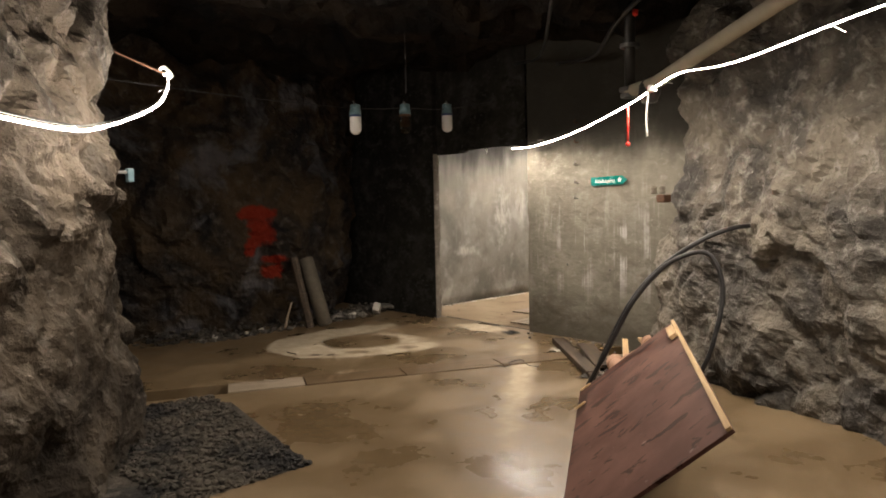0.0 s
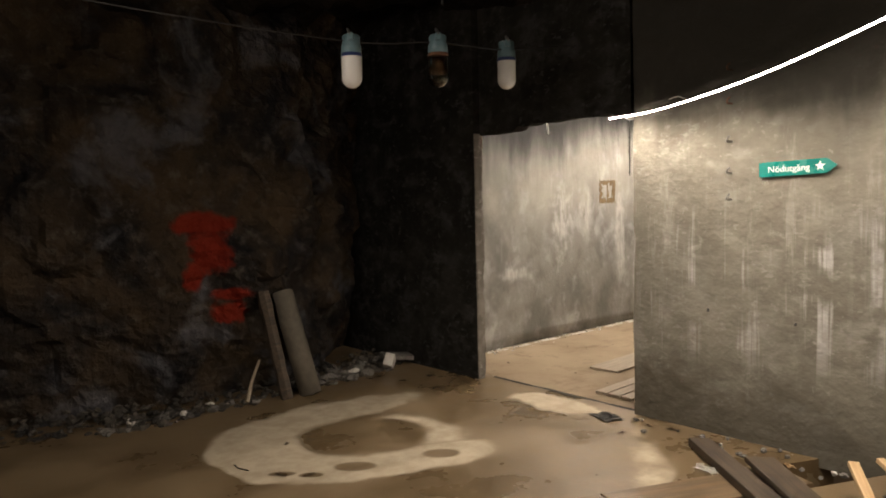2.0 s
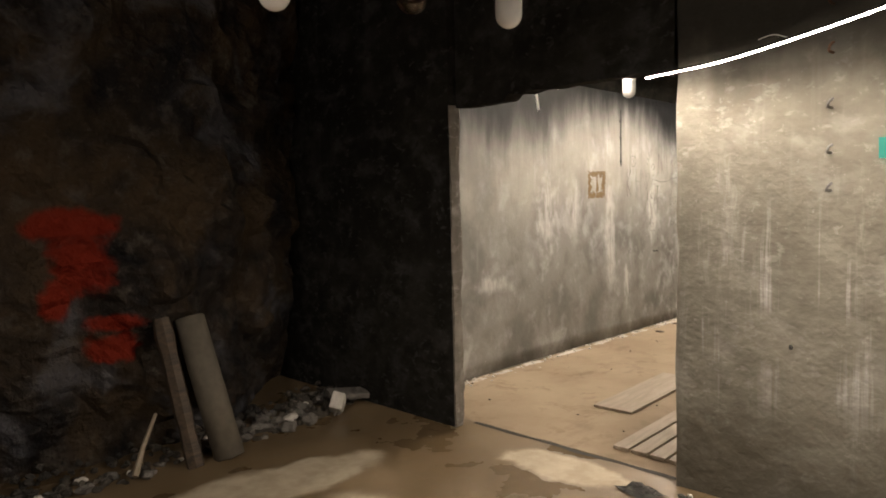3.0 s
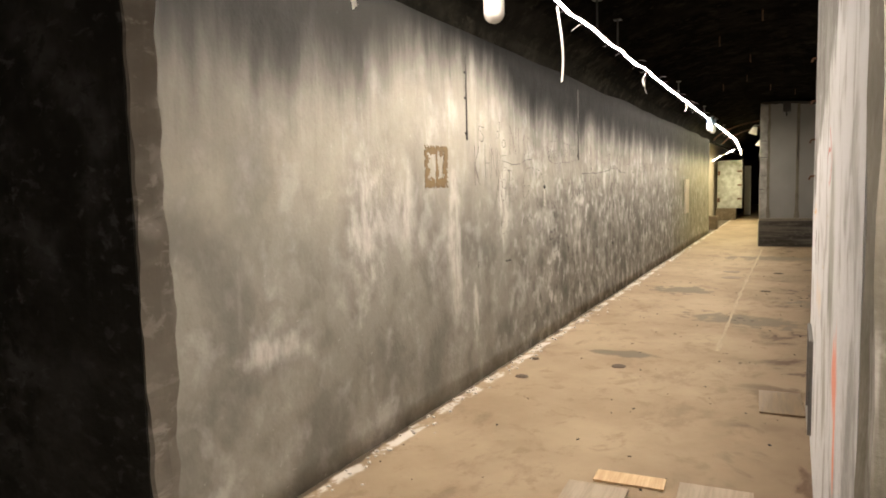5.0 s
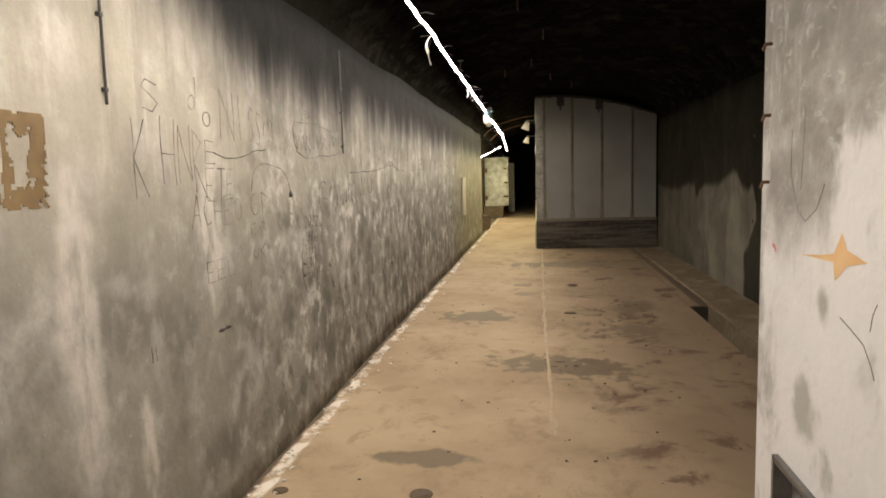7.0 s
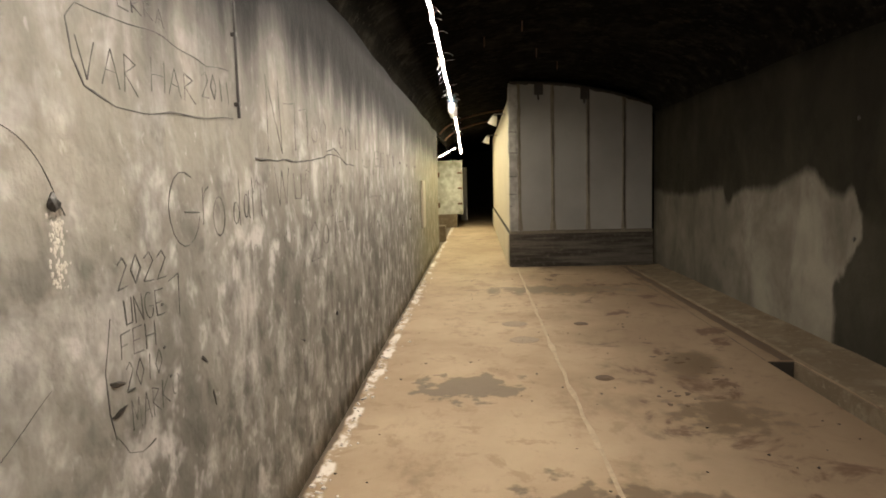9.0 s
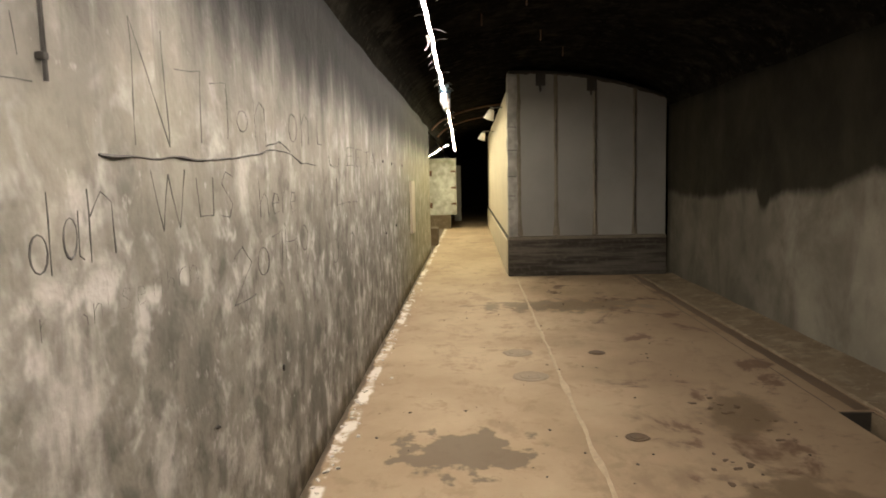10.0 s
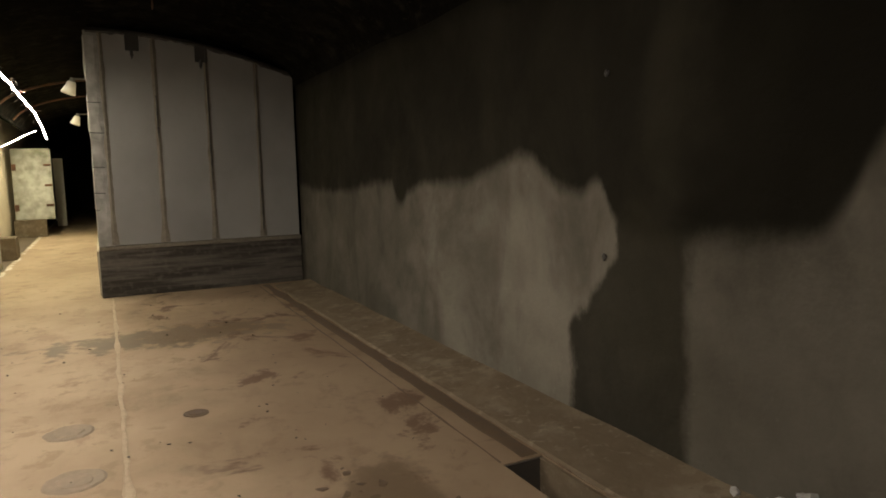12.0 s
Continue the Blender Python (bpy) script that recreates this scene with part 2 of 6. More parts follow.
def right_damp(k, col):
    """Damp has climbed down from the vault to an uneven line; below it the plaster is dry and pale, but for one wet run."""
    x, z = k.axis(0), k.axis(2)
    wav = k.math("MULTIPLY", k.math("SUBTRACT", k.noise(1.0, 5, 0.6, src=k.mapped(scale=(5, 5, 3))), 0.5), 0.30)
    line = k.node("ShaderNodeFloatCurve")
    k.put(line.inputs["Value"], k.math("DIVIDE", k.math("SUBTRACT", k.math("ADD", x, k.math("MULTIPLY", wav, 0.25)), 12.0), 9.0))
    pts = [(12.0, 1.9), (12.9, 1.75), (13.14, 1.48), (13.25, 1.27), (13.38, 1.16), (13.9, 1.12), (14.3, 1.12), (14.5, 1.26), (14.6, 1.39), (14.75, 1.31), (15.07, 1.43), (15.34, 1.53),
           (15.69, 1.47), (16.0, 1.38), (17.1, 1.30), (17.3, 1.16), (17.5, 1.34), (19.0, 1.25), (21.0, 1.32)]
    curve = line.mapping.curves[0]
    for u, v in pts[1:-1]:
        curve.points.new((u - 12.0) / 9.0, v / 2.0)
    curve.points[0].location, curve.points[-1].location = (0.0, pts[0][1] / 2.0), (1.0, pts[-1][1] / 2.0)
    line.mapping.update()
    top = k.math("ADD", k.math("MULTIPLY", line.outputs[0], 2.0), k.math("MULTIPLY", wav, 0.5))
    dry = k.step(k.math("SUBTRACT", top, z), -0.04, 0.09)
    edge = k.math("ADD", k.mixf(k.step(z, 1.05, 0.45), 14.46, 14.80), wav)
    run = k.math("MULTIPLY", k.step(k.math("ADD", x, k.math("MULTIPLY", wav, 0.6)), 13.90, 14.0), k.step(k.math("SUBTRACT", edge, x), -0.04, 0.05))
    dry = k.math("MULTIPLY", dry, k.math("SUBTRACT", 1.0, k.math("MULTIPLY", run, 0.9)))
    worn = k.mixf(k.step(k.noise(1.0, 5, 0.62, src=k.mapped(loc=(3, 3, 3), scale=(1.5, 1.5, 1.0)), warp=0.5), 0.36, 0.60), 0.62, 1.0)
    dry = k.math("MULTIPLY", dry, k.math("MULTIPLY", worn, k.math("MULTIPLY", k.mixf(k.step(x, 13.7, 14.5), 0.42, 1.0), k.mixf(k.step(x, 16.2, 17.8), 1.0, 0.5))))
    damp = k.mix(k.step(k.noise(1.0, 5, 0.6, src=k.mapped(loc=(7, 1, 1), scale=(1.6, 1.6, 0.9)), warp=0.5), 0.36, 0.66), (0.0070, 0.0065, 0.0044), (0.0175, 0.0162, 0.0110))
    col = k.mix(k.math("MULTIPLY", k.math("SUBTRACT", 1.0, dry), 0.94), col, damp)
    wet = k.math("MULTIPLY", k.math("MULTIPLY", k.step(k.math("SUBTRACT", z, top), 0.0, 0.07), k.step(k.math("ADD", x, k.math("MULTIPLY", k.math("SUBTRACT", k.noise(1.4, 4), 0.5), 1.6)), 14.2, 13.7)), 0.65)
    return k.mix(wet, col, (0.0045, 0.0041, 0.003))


def star_wall_marks(k, col):
    """Whitewash remains, scraped patches and sprayed marks on the passage wall."""
    x, z = k.axis(0), k.axis(2)
    wav = k.math("MULTIPLY", k.math("SUBTRACT", k.noise(1.0, 5, 0.6, src=k.mapped(scale=(6, 6, 3))), 0.5), 0.34)
    rim = k.step(k.math("ADD", k.math("ADD", z, k.math("MULTIPLY", x, 0.22)), wav), 3.46, 3.38)
    side = k.math("MAXIMUM", k.step(k.math("ADD", z, wav), 1.46, 1.22), k.step(k.math("ADD", x, wav), 8.40, 8.30))
    wash = k.math("MULTIPLY", k.math("MULTIPLY", rim, side), k.mixf(k.step(k.noise(1.0, 4, 0.6, src=k.mapped(loc=(2, 2, 5), scale=(3.6, 3.6, 2.2)), warp=0.4), 0.34, 0.50), 0.25, 1.0))
    col = k.mix(k.math("MULTIPLY", wash, 0.82), col, (0.655, 0.66, 0.69))
    bare = k.union(k.blob((7.79, 3.77, 1.17), (0.08, 1, 0.07), wobble=0.4, scale=9, soft=0.5), k.blob((8.50, 3.77, 0.86), (0.07, 1, 0.10), wobble=0.6, scale=8, soft=0.5), k.blob((8.40, 3.77, 1.17), (0.035, 1, 0.05), wobble=0.4, scale=9, soft=0.5),
                   k.blob((6.60, 3.77, 1.25), (0.16, 1, 0.26), wobble=0.4, scale=6, soft=0.5), k.blob((6.9, 3.77, 0.72), (0.12, 1, 0.2), wobble=0.5, scale=6, soft=0.6))
    col = k.mix(k.math("MULTIPLY", bare, 0.7), col, (0.24, 0.235, 0.20))
    red = k.union(k.blob((6.27, 3.77, 0.93), (0.11, 1, 0.10), wobble=0.35, scale=9, soft=0.6), k.blob((6.20, 3.77, 0.80), (0.05, 1, 0.2), wobble=0.4, scale=6, soft=0.6))
    col = k.mix(k.math("MULTIPLY", red, 0.75), col, (0.80, 0.22, 0.11))
    och = k.union(k.blob((7.82, 3.77, 0.95), (0.09, 1, 0.06), wobble=0.5, scale=8, soft=0.5), k.blob((7.52, 3.77, 0.95), (0.16, 1, 0.06), wobble=0.6, scale=8, soft=0.6))
    return k.mix(k.math("MULTIPLY", och, 0.4), col, (0.66, 0.47, 0.27))


def sign_wall_marks(k, col):
    """White lime runs under the sign, the damp foot, and painted shade above the strip."""
    z = k.axis(2)
    col = k.mix(k.math("MULTIPLY", k.step(k.math("ADD", z, k.math("MULTIPLY", k.noise(1.7, 4), 0.7)), 0.98, 0.4), 0.75), col, (0.075, 0.066, 0.05))
    runs = k.step(k.noise(1.0, 5, 0.6, src=k.mapped(scale=(15, 15, 0.5))), 0.52, 0.66)
    band = k.math("MULTIPLY", k.step(z, 0.35, 0.75), k.math("MULTIPLY", k.step(z, 1.55, 1.2), k.step(k.noise(4.0, 4), 0.42, 0.6)))
    col = k.mix(k.math("MULTIPLY", k.math("MULTIPLY", runs, band), 0.45), col, (0.58, 0.57, 0.56))
    # shade above the LED strip, mixed into the plaster colour by height
    strip_shade = k.math("ADD", z, k.math("MULTIPLY", k.math("SUBTRACT", k.noise(1.0, 4, 0.6, src=k.mapped(loc=(1, 5, 2), scale=(1.6, 1.6, 0.9)), warp=0.4), 0.5), 0.7))
    return k.mix(k.math("MULTIPLY", k.step(strip_shade, 1.80, 2.22), 0.92), col, (0.030, 0.028, 0.024))


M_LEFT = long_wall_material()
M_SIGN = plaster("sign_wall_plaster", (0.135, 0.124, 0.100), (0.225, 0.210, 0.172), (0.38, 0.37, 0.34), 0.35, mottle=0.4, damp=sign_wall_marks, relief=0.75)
M_STAR = plaster("passage_plaster", (0.18, 0.176, 0.168), (0.34, 0.336, 0.33), (0.62, 0.62, 0.63), 0.5, mottle=0.42, damp=star_wall_marks)
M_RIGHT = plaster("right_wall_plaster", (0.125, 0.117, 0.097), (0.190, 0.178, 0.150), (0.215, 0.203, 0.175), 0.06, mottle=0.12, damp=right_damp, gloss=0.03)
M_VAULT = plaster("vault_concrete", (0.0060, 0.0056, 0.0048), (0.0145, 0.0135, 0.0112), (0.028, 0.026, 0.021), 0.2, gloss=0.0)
# shade on the stub wall and lintel, put into a darker plaster
M_STUB = plaster("shaded_plaster", (0.018, 0.017, 0.015), (0.04, 0.038, 0.034), (0.075, 0.075, 0.075), 0.25, gloss=0.0)
M_JAMB = plaster("jamb_concrete", (0.15, 0.135, 0.115), (0.27, 0.25, 0.215), (0.38, 0.36, 0.33), 0.2)
M_CURB = plaster("curb_concrete", (0.10, 0.078, 0.052), (0.16, 0.128, 0.088), (0.2, 0.165, 0.12), 0.1)


def rock_material(name, a, b, c, paint=False):
    k = Mat(name, 0.75, gloss=0.06)
    n1, n2, n3 = k.noise(1.6, 6, 0.6, warp=0.4), k.noise(9.0, 6, 0.65), k.noise(42.0, 4)
    col = k.mix(k.step(n1, 0.35, 0.65), a, b)
    col = k.mix(k.math("MULTIPLY", k.step(n2, 0.5, 0.72), 0.7), col, c)
    col = k.mix(k.math("MULTIPLY", k.step(n3, 0.62, 0.75), 0.3), col, tuple(1.7 * q for q in c))
    if paint:
        blue = k.step(k.noise(1.5, 5, 0.6, src=k.mapped(loc=(4, 4, 1)), warp=0.5), 0.52, 0.66)
        col = k.mix(k.math("MULTIPLY", blue, 0.75), col, (0.105, 0.106, 0.118))
        red = k.union(k.blob((3.26, 6.1, 1.40), (0.24, 3, 0.09), wobble=0.25, scale=7, soft=0.25), k.blob((3.30, 6.1, 1.18), (0.14, 3, 0.20), wobble=0.35, scale=7, soft=0.25), k.blob((3.17, 6.1, 1.00), (0.08, 3, 0.12), wobble=0.3, scale=7, soft=0.25),
                      k.blob((3.46, 6.1, 0.84), (0.12, 3, 0.06), wobble=0.4, scale=7, soft=0.3), k.blob((3.46, 6.1, 0.70), (0.14, 3, 0.09), wobble=0.4, scale=7, soft=0.25))
        col = k.mix(k.math("MULTIPLY", red, 0.9), col, (0.20, 0.019, 0.009))
    v = k.voronoi(7.0, src=k.mapped(scale=(1, 1, 1.4)))
    h = k.math("ADD", k.math("MULTIPLY", n2, 0.8), k.math("ADD", k.math("MULTIPLY", n3, 0.25), k.math("MULTIPLY", v, 0.5)))
    k.bump(h, 1.0, 0.06)
    return k.done(col, k.mixf(n2, 0.45, 0.9))


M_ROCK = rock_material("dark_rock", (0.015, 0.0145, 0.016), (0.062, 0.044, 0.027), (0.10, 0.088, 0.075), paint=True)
# darker copy of the rock: the unlit ceiling's shade is in its colour
M_ROCK_TOP = rock_material("shaded_rock", (0.005, 0.005, 0.0055), (0.018, 0.013, 0.009), (0.035, 0.03, 0.026))
M_ROCK2 = rock_material("pale_rock", (0.055, 0.051, 0.047), (0.17, 0.150, 0.122), (0.29, 0.275, 0.25))
M_ROCK3 = rock_material("brown_rock", (0.034, 0.029, 0.024), (0.105, 0.086, 0.066), (0.18, 0.16, 0.138))
M_STONE = rock_material("rubble_stone", (0.10, 0.095, 0.09), (0.2, 0.185, 0.165), (0.3, 0.28, 0.25))
M_GRAVEL = rock_material("gravel", (0.035, 0.034, 0.034), (0.10, 0.088, 0.072), (0.2, 0.175, 0.15))


def cave_floor_material():
    k = Mat("wet_cave_floor", 0.3)
    n1, n2, n3 = k.noise(1.3, 5, 0.6), k.noise(7.0, 5, 0.6), k.noise(45.0, 4)
    wet = k.mix(k.step(n1, 0.35, 0.65), (0.115, 0.078, 0.040), (0.20, 0.143, 0.082))
    wet = k.mix(k.math("MULTIPLY", k.step(n2, 0.55, 0.75), 0.4), wet, (0.22, 0.17, 0.11))
    dry = k.mix(k.step(n2, 0.3, 0.7), (0.36, 0.295, 0.205), (0.47, 0.40, 0.295))
    # dry patches; the last, long blob paints the wet floor's pale reflection
    m = k.union(k.blob((4.02, 4.62, 0), (0.22, 0.36, 1), wobble=0.2, scale=4, soft=0.35), k.blob((3.26, 4.92, 0), (0.52, 0.62, 1), wobble=0.10, scale=2.6, soft=0.05), k.blob((3.58, 4.24, 0), (0.66, 0.20, 1), turn=0.34, wobble=0.16, scale=3.5, soft=0.08), k.blob((3.90, 5.36, 0), (0.70, 0.24, 1), turn=0.15, wobble=0.25, scale=3.0, soft=0.15),
                k.blob((5.12, 4.35, 0), (0.16, 0.42, 1), wobble=0.3, scale=4, soft=0.15), k.blob((2.88, 3.62, 0), (0.3, 0.09, 1), turn=0.44, wobble=0.4, scale=5, soft=0.15),
                k.blob((3.4, 3.28, 0), (0.17, 0.07, 1), turn=0.44, wobble=0.4, scale=5, soft=0.15), k.blob((3.75, 2.55, 0), (0.1, 1.2, 1), turn=0.9, wobble=0.5, scale=5, soft=0.6))
    spots = k.union(k.blob((3.68, 4.76, 0), (0.43, 0.36, 1), turn=0.7, wobble=0.10, scale=4, soft=0.12), k.blob((3.34, 4.35, 0), (0.12, 0.07, 1), turn=0.7, wobble=0.05, soft=0.15),
                    k.blob((3.83, 4.16, 0), (0.11, 0.07, 1), turn=0.7, wobble=0.05, soft=0.15), k.blob((2.98, 4.55, 0), (0.08, 0.035, 1), turn=0.7, wobble=0.05, soft=0.15),
                    k.blob((3.09, 4.42, 0), (0.07, 0.035, 1), turn=0.7, wobble=0.05, soft=0.15), k.blob((4.45, 4.6, 0), (0.3, 0.2, 1), turn=0.9, wobble=0.3, soft=0.3))
    m = k.math("MULTIPLY", m, k.math("SUBTRACT", 1.0, spots))
    col = k.mix(m, wet, dry)
    k.bump(k.math("ADD", k.math("MULTIPLY", n2, 0.6), k.math("MULTIPLY", n3, 0.15)), 0.25, 0.012)
    return k.done(col, k.mixf(m, k.mixf(k.step(n1, 0.35, 0.65), 0.22, 0.5), 0.85))


def tunnel_floor_material():
    k = Mat("dusty_tunnel_floor", 0.75, gloss=0.2)
    n1, n2, n3 = k.noise(0.9, 5, 0.6), k.noise(4.5, 6, 0.65, warp=0.4), k.noise(40.0, 4)
    col = k.mix(k.step(n1, 0.3, 0.7), (0.25, 0.187, 0.122), (0.345, 0.27, 0.184))
    col = k.mix(k.math("MULTIPLY", k.step(n2, 0.53, 0.66), 0.55), col, (0.20, 0.145, 0.09))
    col = k.mix(k.math("MULTIPLY", k.step(n3, 0.64, 0.74), 0.3), col, (0.14, 0.10, 0.07))
    patch = k.noise(2.2, 6, 0.7, src=k.mapped(loc=(4, 9, 2), scale=(0.7, 1.2, 1)))
    col = k.mix(k.math("MULTIPLY", k.step(patch, 0.54, 0.70), 0.45), col, (0.15, 0.10, 0.065))
    y = k.axis(1)
    # browner to the right, with the strip's light falloff put into the colour
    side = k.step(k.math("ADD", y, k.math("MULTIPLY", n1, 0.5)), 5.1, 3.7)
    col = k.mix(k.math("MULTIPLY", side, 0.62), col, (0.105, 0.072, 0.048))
    rust = k.math("MULTIPLY", k.step(k.noise(1.9, 5, 0.66, warp=0.5), 0.53, 0.64), k.step(k.math("ADD", y, k.math("MULTIPLY", n1, 0.6)), 4.7, 4.2))
    col = k.mix(k.math("MULTIPLY", rust, 0.72), col, (0.06, 0.032, 0.02))
    damp = k.union(k.blob((13.82, 5.2, 0), (0.30, 0.36, 1), wobble=0.6, scale=6, soft=0.12), k.blob((10.03, 5.15, 0), (0.11, 0.3, 1), wobble=0.4, scale=6, soft=0.2),
                   k.blob((11.9, 4.3, 0), (0.28, 0.55, 1), turn=0.3, wobble=0.7, scale=7, soft=0.25), k.blob((14.4, 3.45, 0), (0.38, 0.2, 1), turn=0.3, wobble=0.5, scale=6, soft=0.3),
                   k.blob((18.2, 4.0, 0), (0.35, 0.9, 1), wobble=0.8, scale=6, soft=0.3), k.blob((13.2, 3.6, 0), (0.3, 0.25, 1), wobble=0.9, scale=6, soft=0.4))
    col = k.mix(k.math("MULTIPLY", damp, 0.78), col, (0.085, 0.060, 0.036))
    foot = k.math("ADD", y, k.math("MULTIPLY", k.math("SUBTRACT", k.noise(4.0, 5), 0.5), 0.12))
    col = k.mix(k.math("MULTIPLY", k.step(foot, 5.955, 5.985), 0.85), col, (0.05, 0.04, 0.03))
    lime = k.math("MULTIPLY", k.math("MULTIPLY", k.step(foot, 5.88, 5.905), k.step(foot, 5.975, 5.955)), k.step(k.noise(3.6, 6, 0.72), 0.46, 0.57))
    col = k.mix(k.math("MULTIPLY", lime, 0.8), col, (0.64, 0.61, 0.57))
    k.bump(k.math("ADD", k.math("MULTIPLY", n2, 0.5), k.math("MULTIPLY", n3, 0.2)), 0.3, 0.01)
    return k.done(col, k.mixf(damp, 0.8, 0.6))


M_CAVE_FLOOR = cave_floor_material()
M_FLOOR = tunnel_floor_material()


def wood_material(name, a, b, turn=0.0, rough=0.65):
    k = Mat(name, rough)
    co = k.node("ShaderNodeTexCoord").outputs["Object"]
    g = k.noise(1.0, 6, 0.6, src=k.mapped(scale=(3, 40, 40), rz=turn, src=co), warp=0.4)
    blot = k.noise(5.0, 4)
    col = k.mix(k.step(g, 0.3, 0.7), a, b)
    col = k.mix(k.math("MULTIPLY", k.step(blot, 0.5, 0.75), 0.45), col, a)
    k.bump(g, 0.4, 0.004)
    return k.done(col, k.mixf(g, rough - 0.15, rough + 0.15))


M_WOOD_DARK = wood_material("dark_wet_wood", (0.03, 0.022, 0.016), (0.10, 0.07, 0.045))
M_WOOD_PALE = wood_material("pale_wood", (0.42, 0.27, 0.13), (0.58, 0.42, 0.24))
M_WOOD_GREY = wood_material("grey_board", (0.24, 0.19, 0.135), (0.34, 0.275, 0.205))
M_WOOD_BROWN = wood_material("wet_brown_board", (0.10, 0.065, 0.035), (0.19, 0.13, 0.075), rough=0.4)


def ply_material():
    k = Mat("faced_plywood", 0.55, gloss=0.15)
    n1, n2 = k.noise(3.0, 5), k.noise(30, 4)
    col = k.mix(k.step(n1, 0.3, 0.7), (0.095, 0.047, 0.038), (0.145, 0.075, 0.060))
    k.pos = k.node("ShaderNodeTexCoord").outputs["Object"]
    wet = k.step(k.noise(1.0, 4, 0.55, src=k.mapped(scale=(9, 5, 5)), warp=0.5), 0.585, 0.625)
    wet = k.union(wet, k.blob((0.16, 0.30, 0), (0.035, 0.3, 1), wobble=0.3, scale=9), k.blob((0.05, 0.10, 0), (0.03, 0.16, 1), wobble=0.35, scale=9), k.blob((0.22, 0.10, 0), (0.03, 0.05, 1), wobble=0.3, scale=12),
                  k.blob((0.10, 0.52, 0), (0.02, 0.05, 1), wobble=0.3, scale=12), k.blob((0.20, 0.58, 0), (0.022, 0.04, 1), wobble=0.3, scale=12), k.blob((0.70, 0.22, 0), (0.05, 0.09, 1), wobble=0.4, scale=9), k.blob((0.45, 0.04, 0), (0.25, 0.05, 1), wobble=0.4, scale=8))
    col = k.mix(k.math("MULTIPLY", wet, 0.85), col, (0.022, 0.007, 0.004))
    scuff = k.step(k.noise(9.0, 5, 0.6, src=k.mapped(loc=(2, 3, 1))), 0.66, 0.74)
    col = k.mix(k.math("MULTIPLY", scuff, 0.4), col, (0.3, 0.24, 0.22))
    k.bump(n2, 0.1, 0.002)
    return k.done(col, k.mixf(wet, 0.6, 0.5))


def cabin_material():
    k = Mat("white_panel_concrete", 0.8)
    n1, n2, n3 = k.noise(0.8, 4), k.noise(6.0, 5), k.noise(35, 4)
    col = k.mix(k.step(n1, 0.3, 0.7), (0.160, 0.161, 0.156), (0.212, 0.213, 0.207))
    col = k.mix(k.math("MULTIPLY", k.step(n2, 0.56, 0.72), 0.25), col, (0.17, 0.167, 0.155))
    k.bump(k.math("ADD", n2, k.math("MULTIPLY", n3, 0.4)), 0.25, 0.006)
    return k.done(col)


M_PLY = ply_material()
M_PANEL = cabin_material()
M_JOINT = plain("joint_mortar", (0.095, 0.085, 0.064), (0.165, 0.148, 0.118), 30, 0.9, bump=0.4, dist=0.006)
M_TAR = plain("tar", (0.012, 0.011, 0.01), (0.03, 0.028, 0.025), 25, 0.5, bump=0.4)
M_CLAY = plain("fired_clay", (0.34, 0.19, 0.125), (0.45, 0.28, 0.20), 14, 0.75)
M_CABLE = plain("black_cable", (0.012, 0.012, 0.013), (0.03, 0.029, 0.03), 30, 0.45)
M_STEEL = plain("dull_steel", (0.14, 0.14, 0.14), (0.24, 0.23, 0.22), 40, 0.5, 0.8)
M_RUST = plain("rusty_iron", (0.06, 0.03, 0.018), (0.15, 0.075, 0.04), 35, 0.85, 0.2, bump=0.4)
M_CAP = plain("blue_grey_bakelite", (0.10, 0.17, 0.20), (0.15, 0.24, 0.28), 20, 0.4)
M_BLUE = plain("blue_ring", (0.02, 0.035, 0.12), (0.03, 0.05, 0.16), 20, 0.4)
M_OPAL = plain("opal_glass", (0.72, 0.71, 0.69), (0.8, 0.79, 0.77), 6, 0.12, bump=0.0)
M_WHITE = plain("white_plastic", (0.68, 0.67, 0.64), (0.8, 0.79, 0.76), 15, 0.5)
M_RED = plain("red_plastic", (0.55, 0.03, 0.02), (0.68, 0.05, 0.03), 15, 0.35)
M_TEAL = plain("green_sign_face", (0.0, 0.14, 0.115), (0.0, 0.18, 0.15), 12, 0.35, bump=0.05)
M_LETTER = plain("white_sign_print", (0.72, 0.72, 0.7), (0.8, 0.8, 0.78), 12, 0.4, bump=0.02)
M_TAPE = plain("brown_glue", (0.12, 0.078, 0.032), (0.21, 0.145, 0.07), 18, 0.7, bump=0.5)
M_PENCIL = plain("charcoal_line", (0.03, 0.03, 0.031), (0.15, 0.146, 0.14), 40, 0.9)
M_ORANGE = plain("orange_paint", (0.55, 0.33, 0.14), (0.62, 0.45, 0.26), 9, 0.85)
M_REDPAINT = plain("red_spray_paint", (0.42, 0.10, 0.10), (0.60, 0.27, 0.26), 25, 0.85)
M_LIME = plain("lime_crust", (0.5, 0.47, 0.42), (0.66, 0.63, 0.58), 25, 0.9, bump=0.6, dist=0.006)
M_LIMEGREY = plain("grey_mortar", (0.15, 0.148, 0.14), (0.34, 0.335, 0.32), 9, 0.9, bump=0.6, dist=0.01)
M_PIPE = plain("cement_pipe", (0.085, 0.074, 0.058), (0.15, 0.13, 0.10), 22, 0.85, bump=0.3)
M_DOOR = plain("stained_steel_door", (0.10, 0.105, 0.065), (0.44, 0.45, 0.41), 5, 0.55, 0.0, bump=0.2)
M_BEIGE = plain("beige_plaster", (0.40, 0.36, 0.27), (0.5, 0.45, 0.35), 8, 0.85)


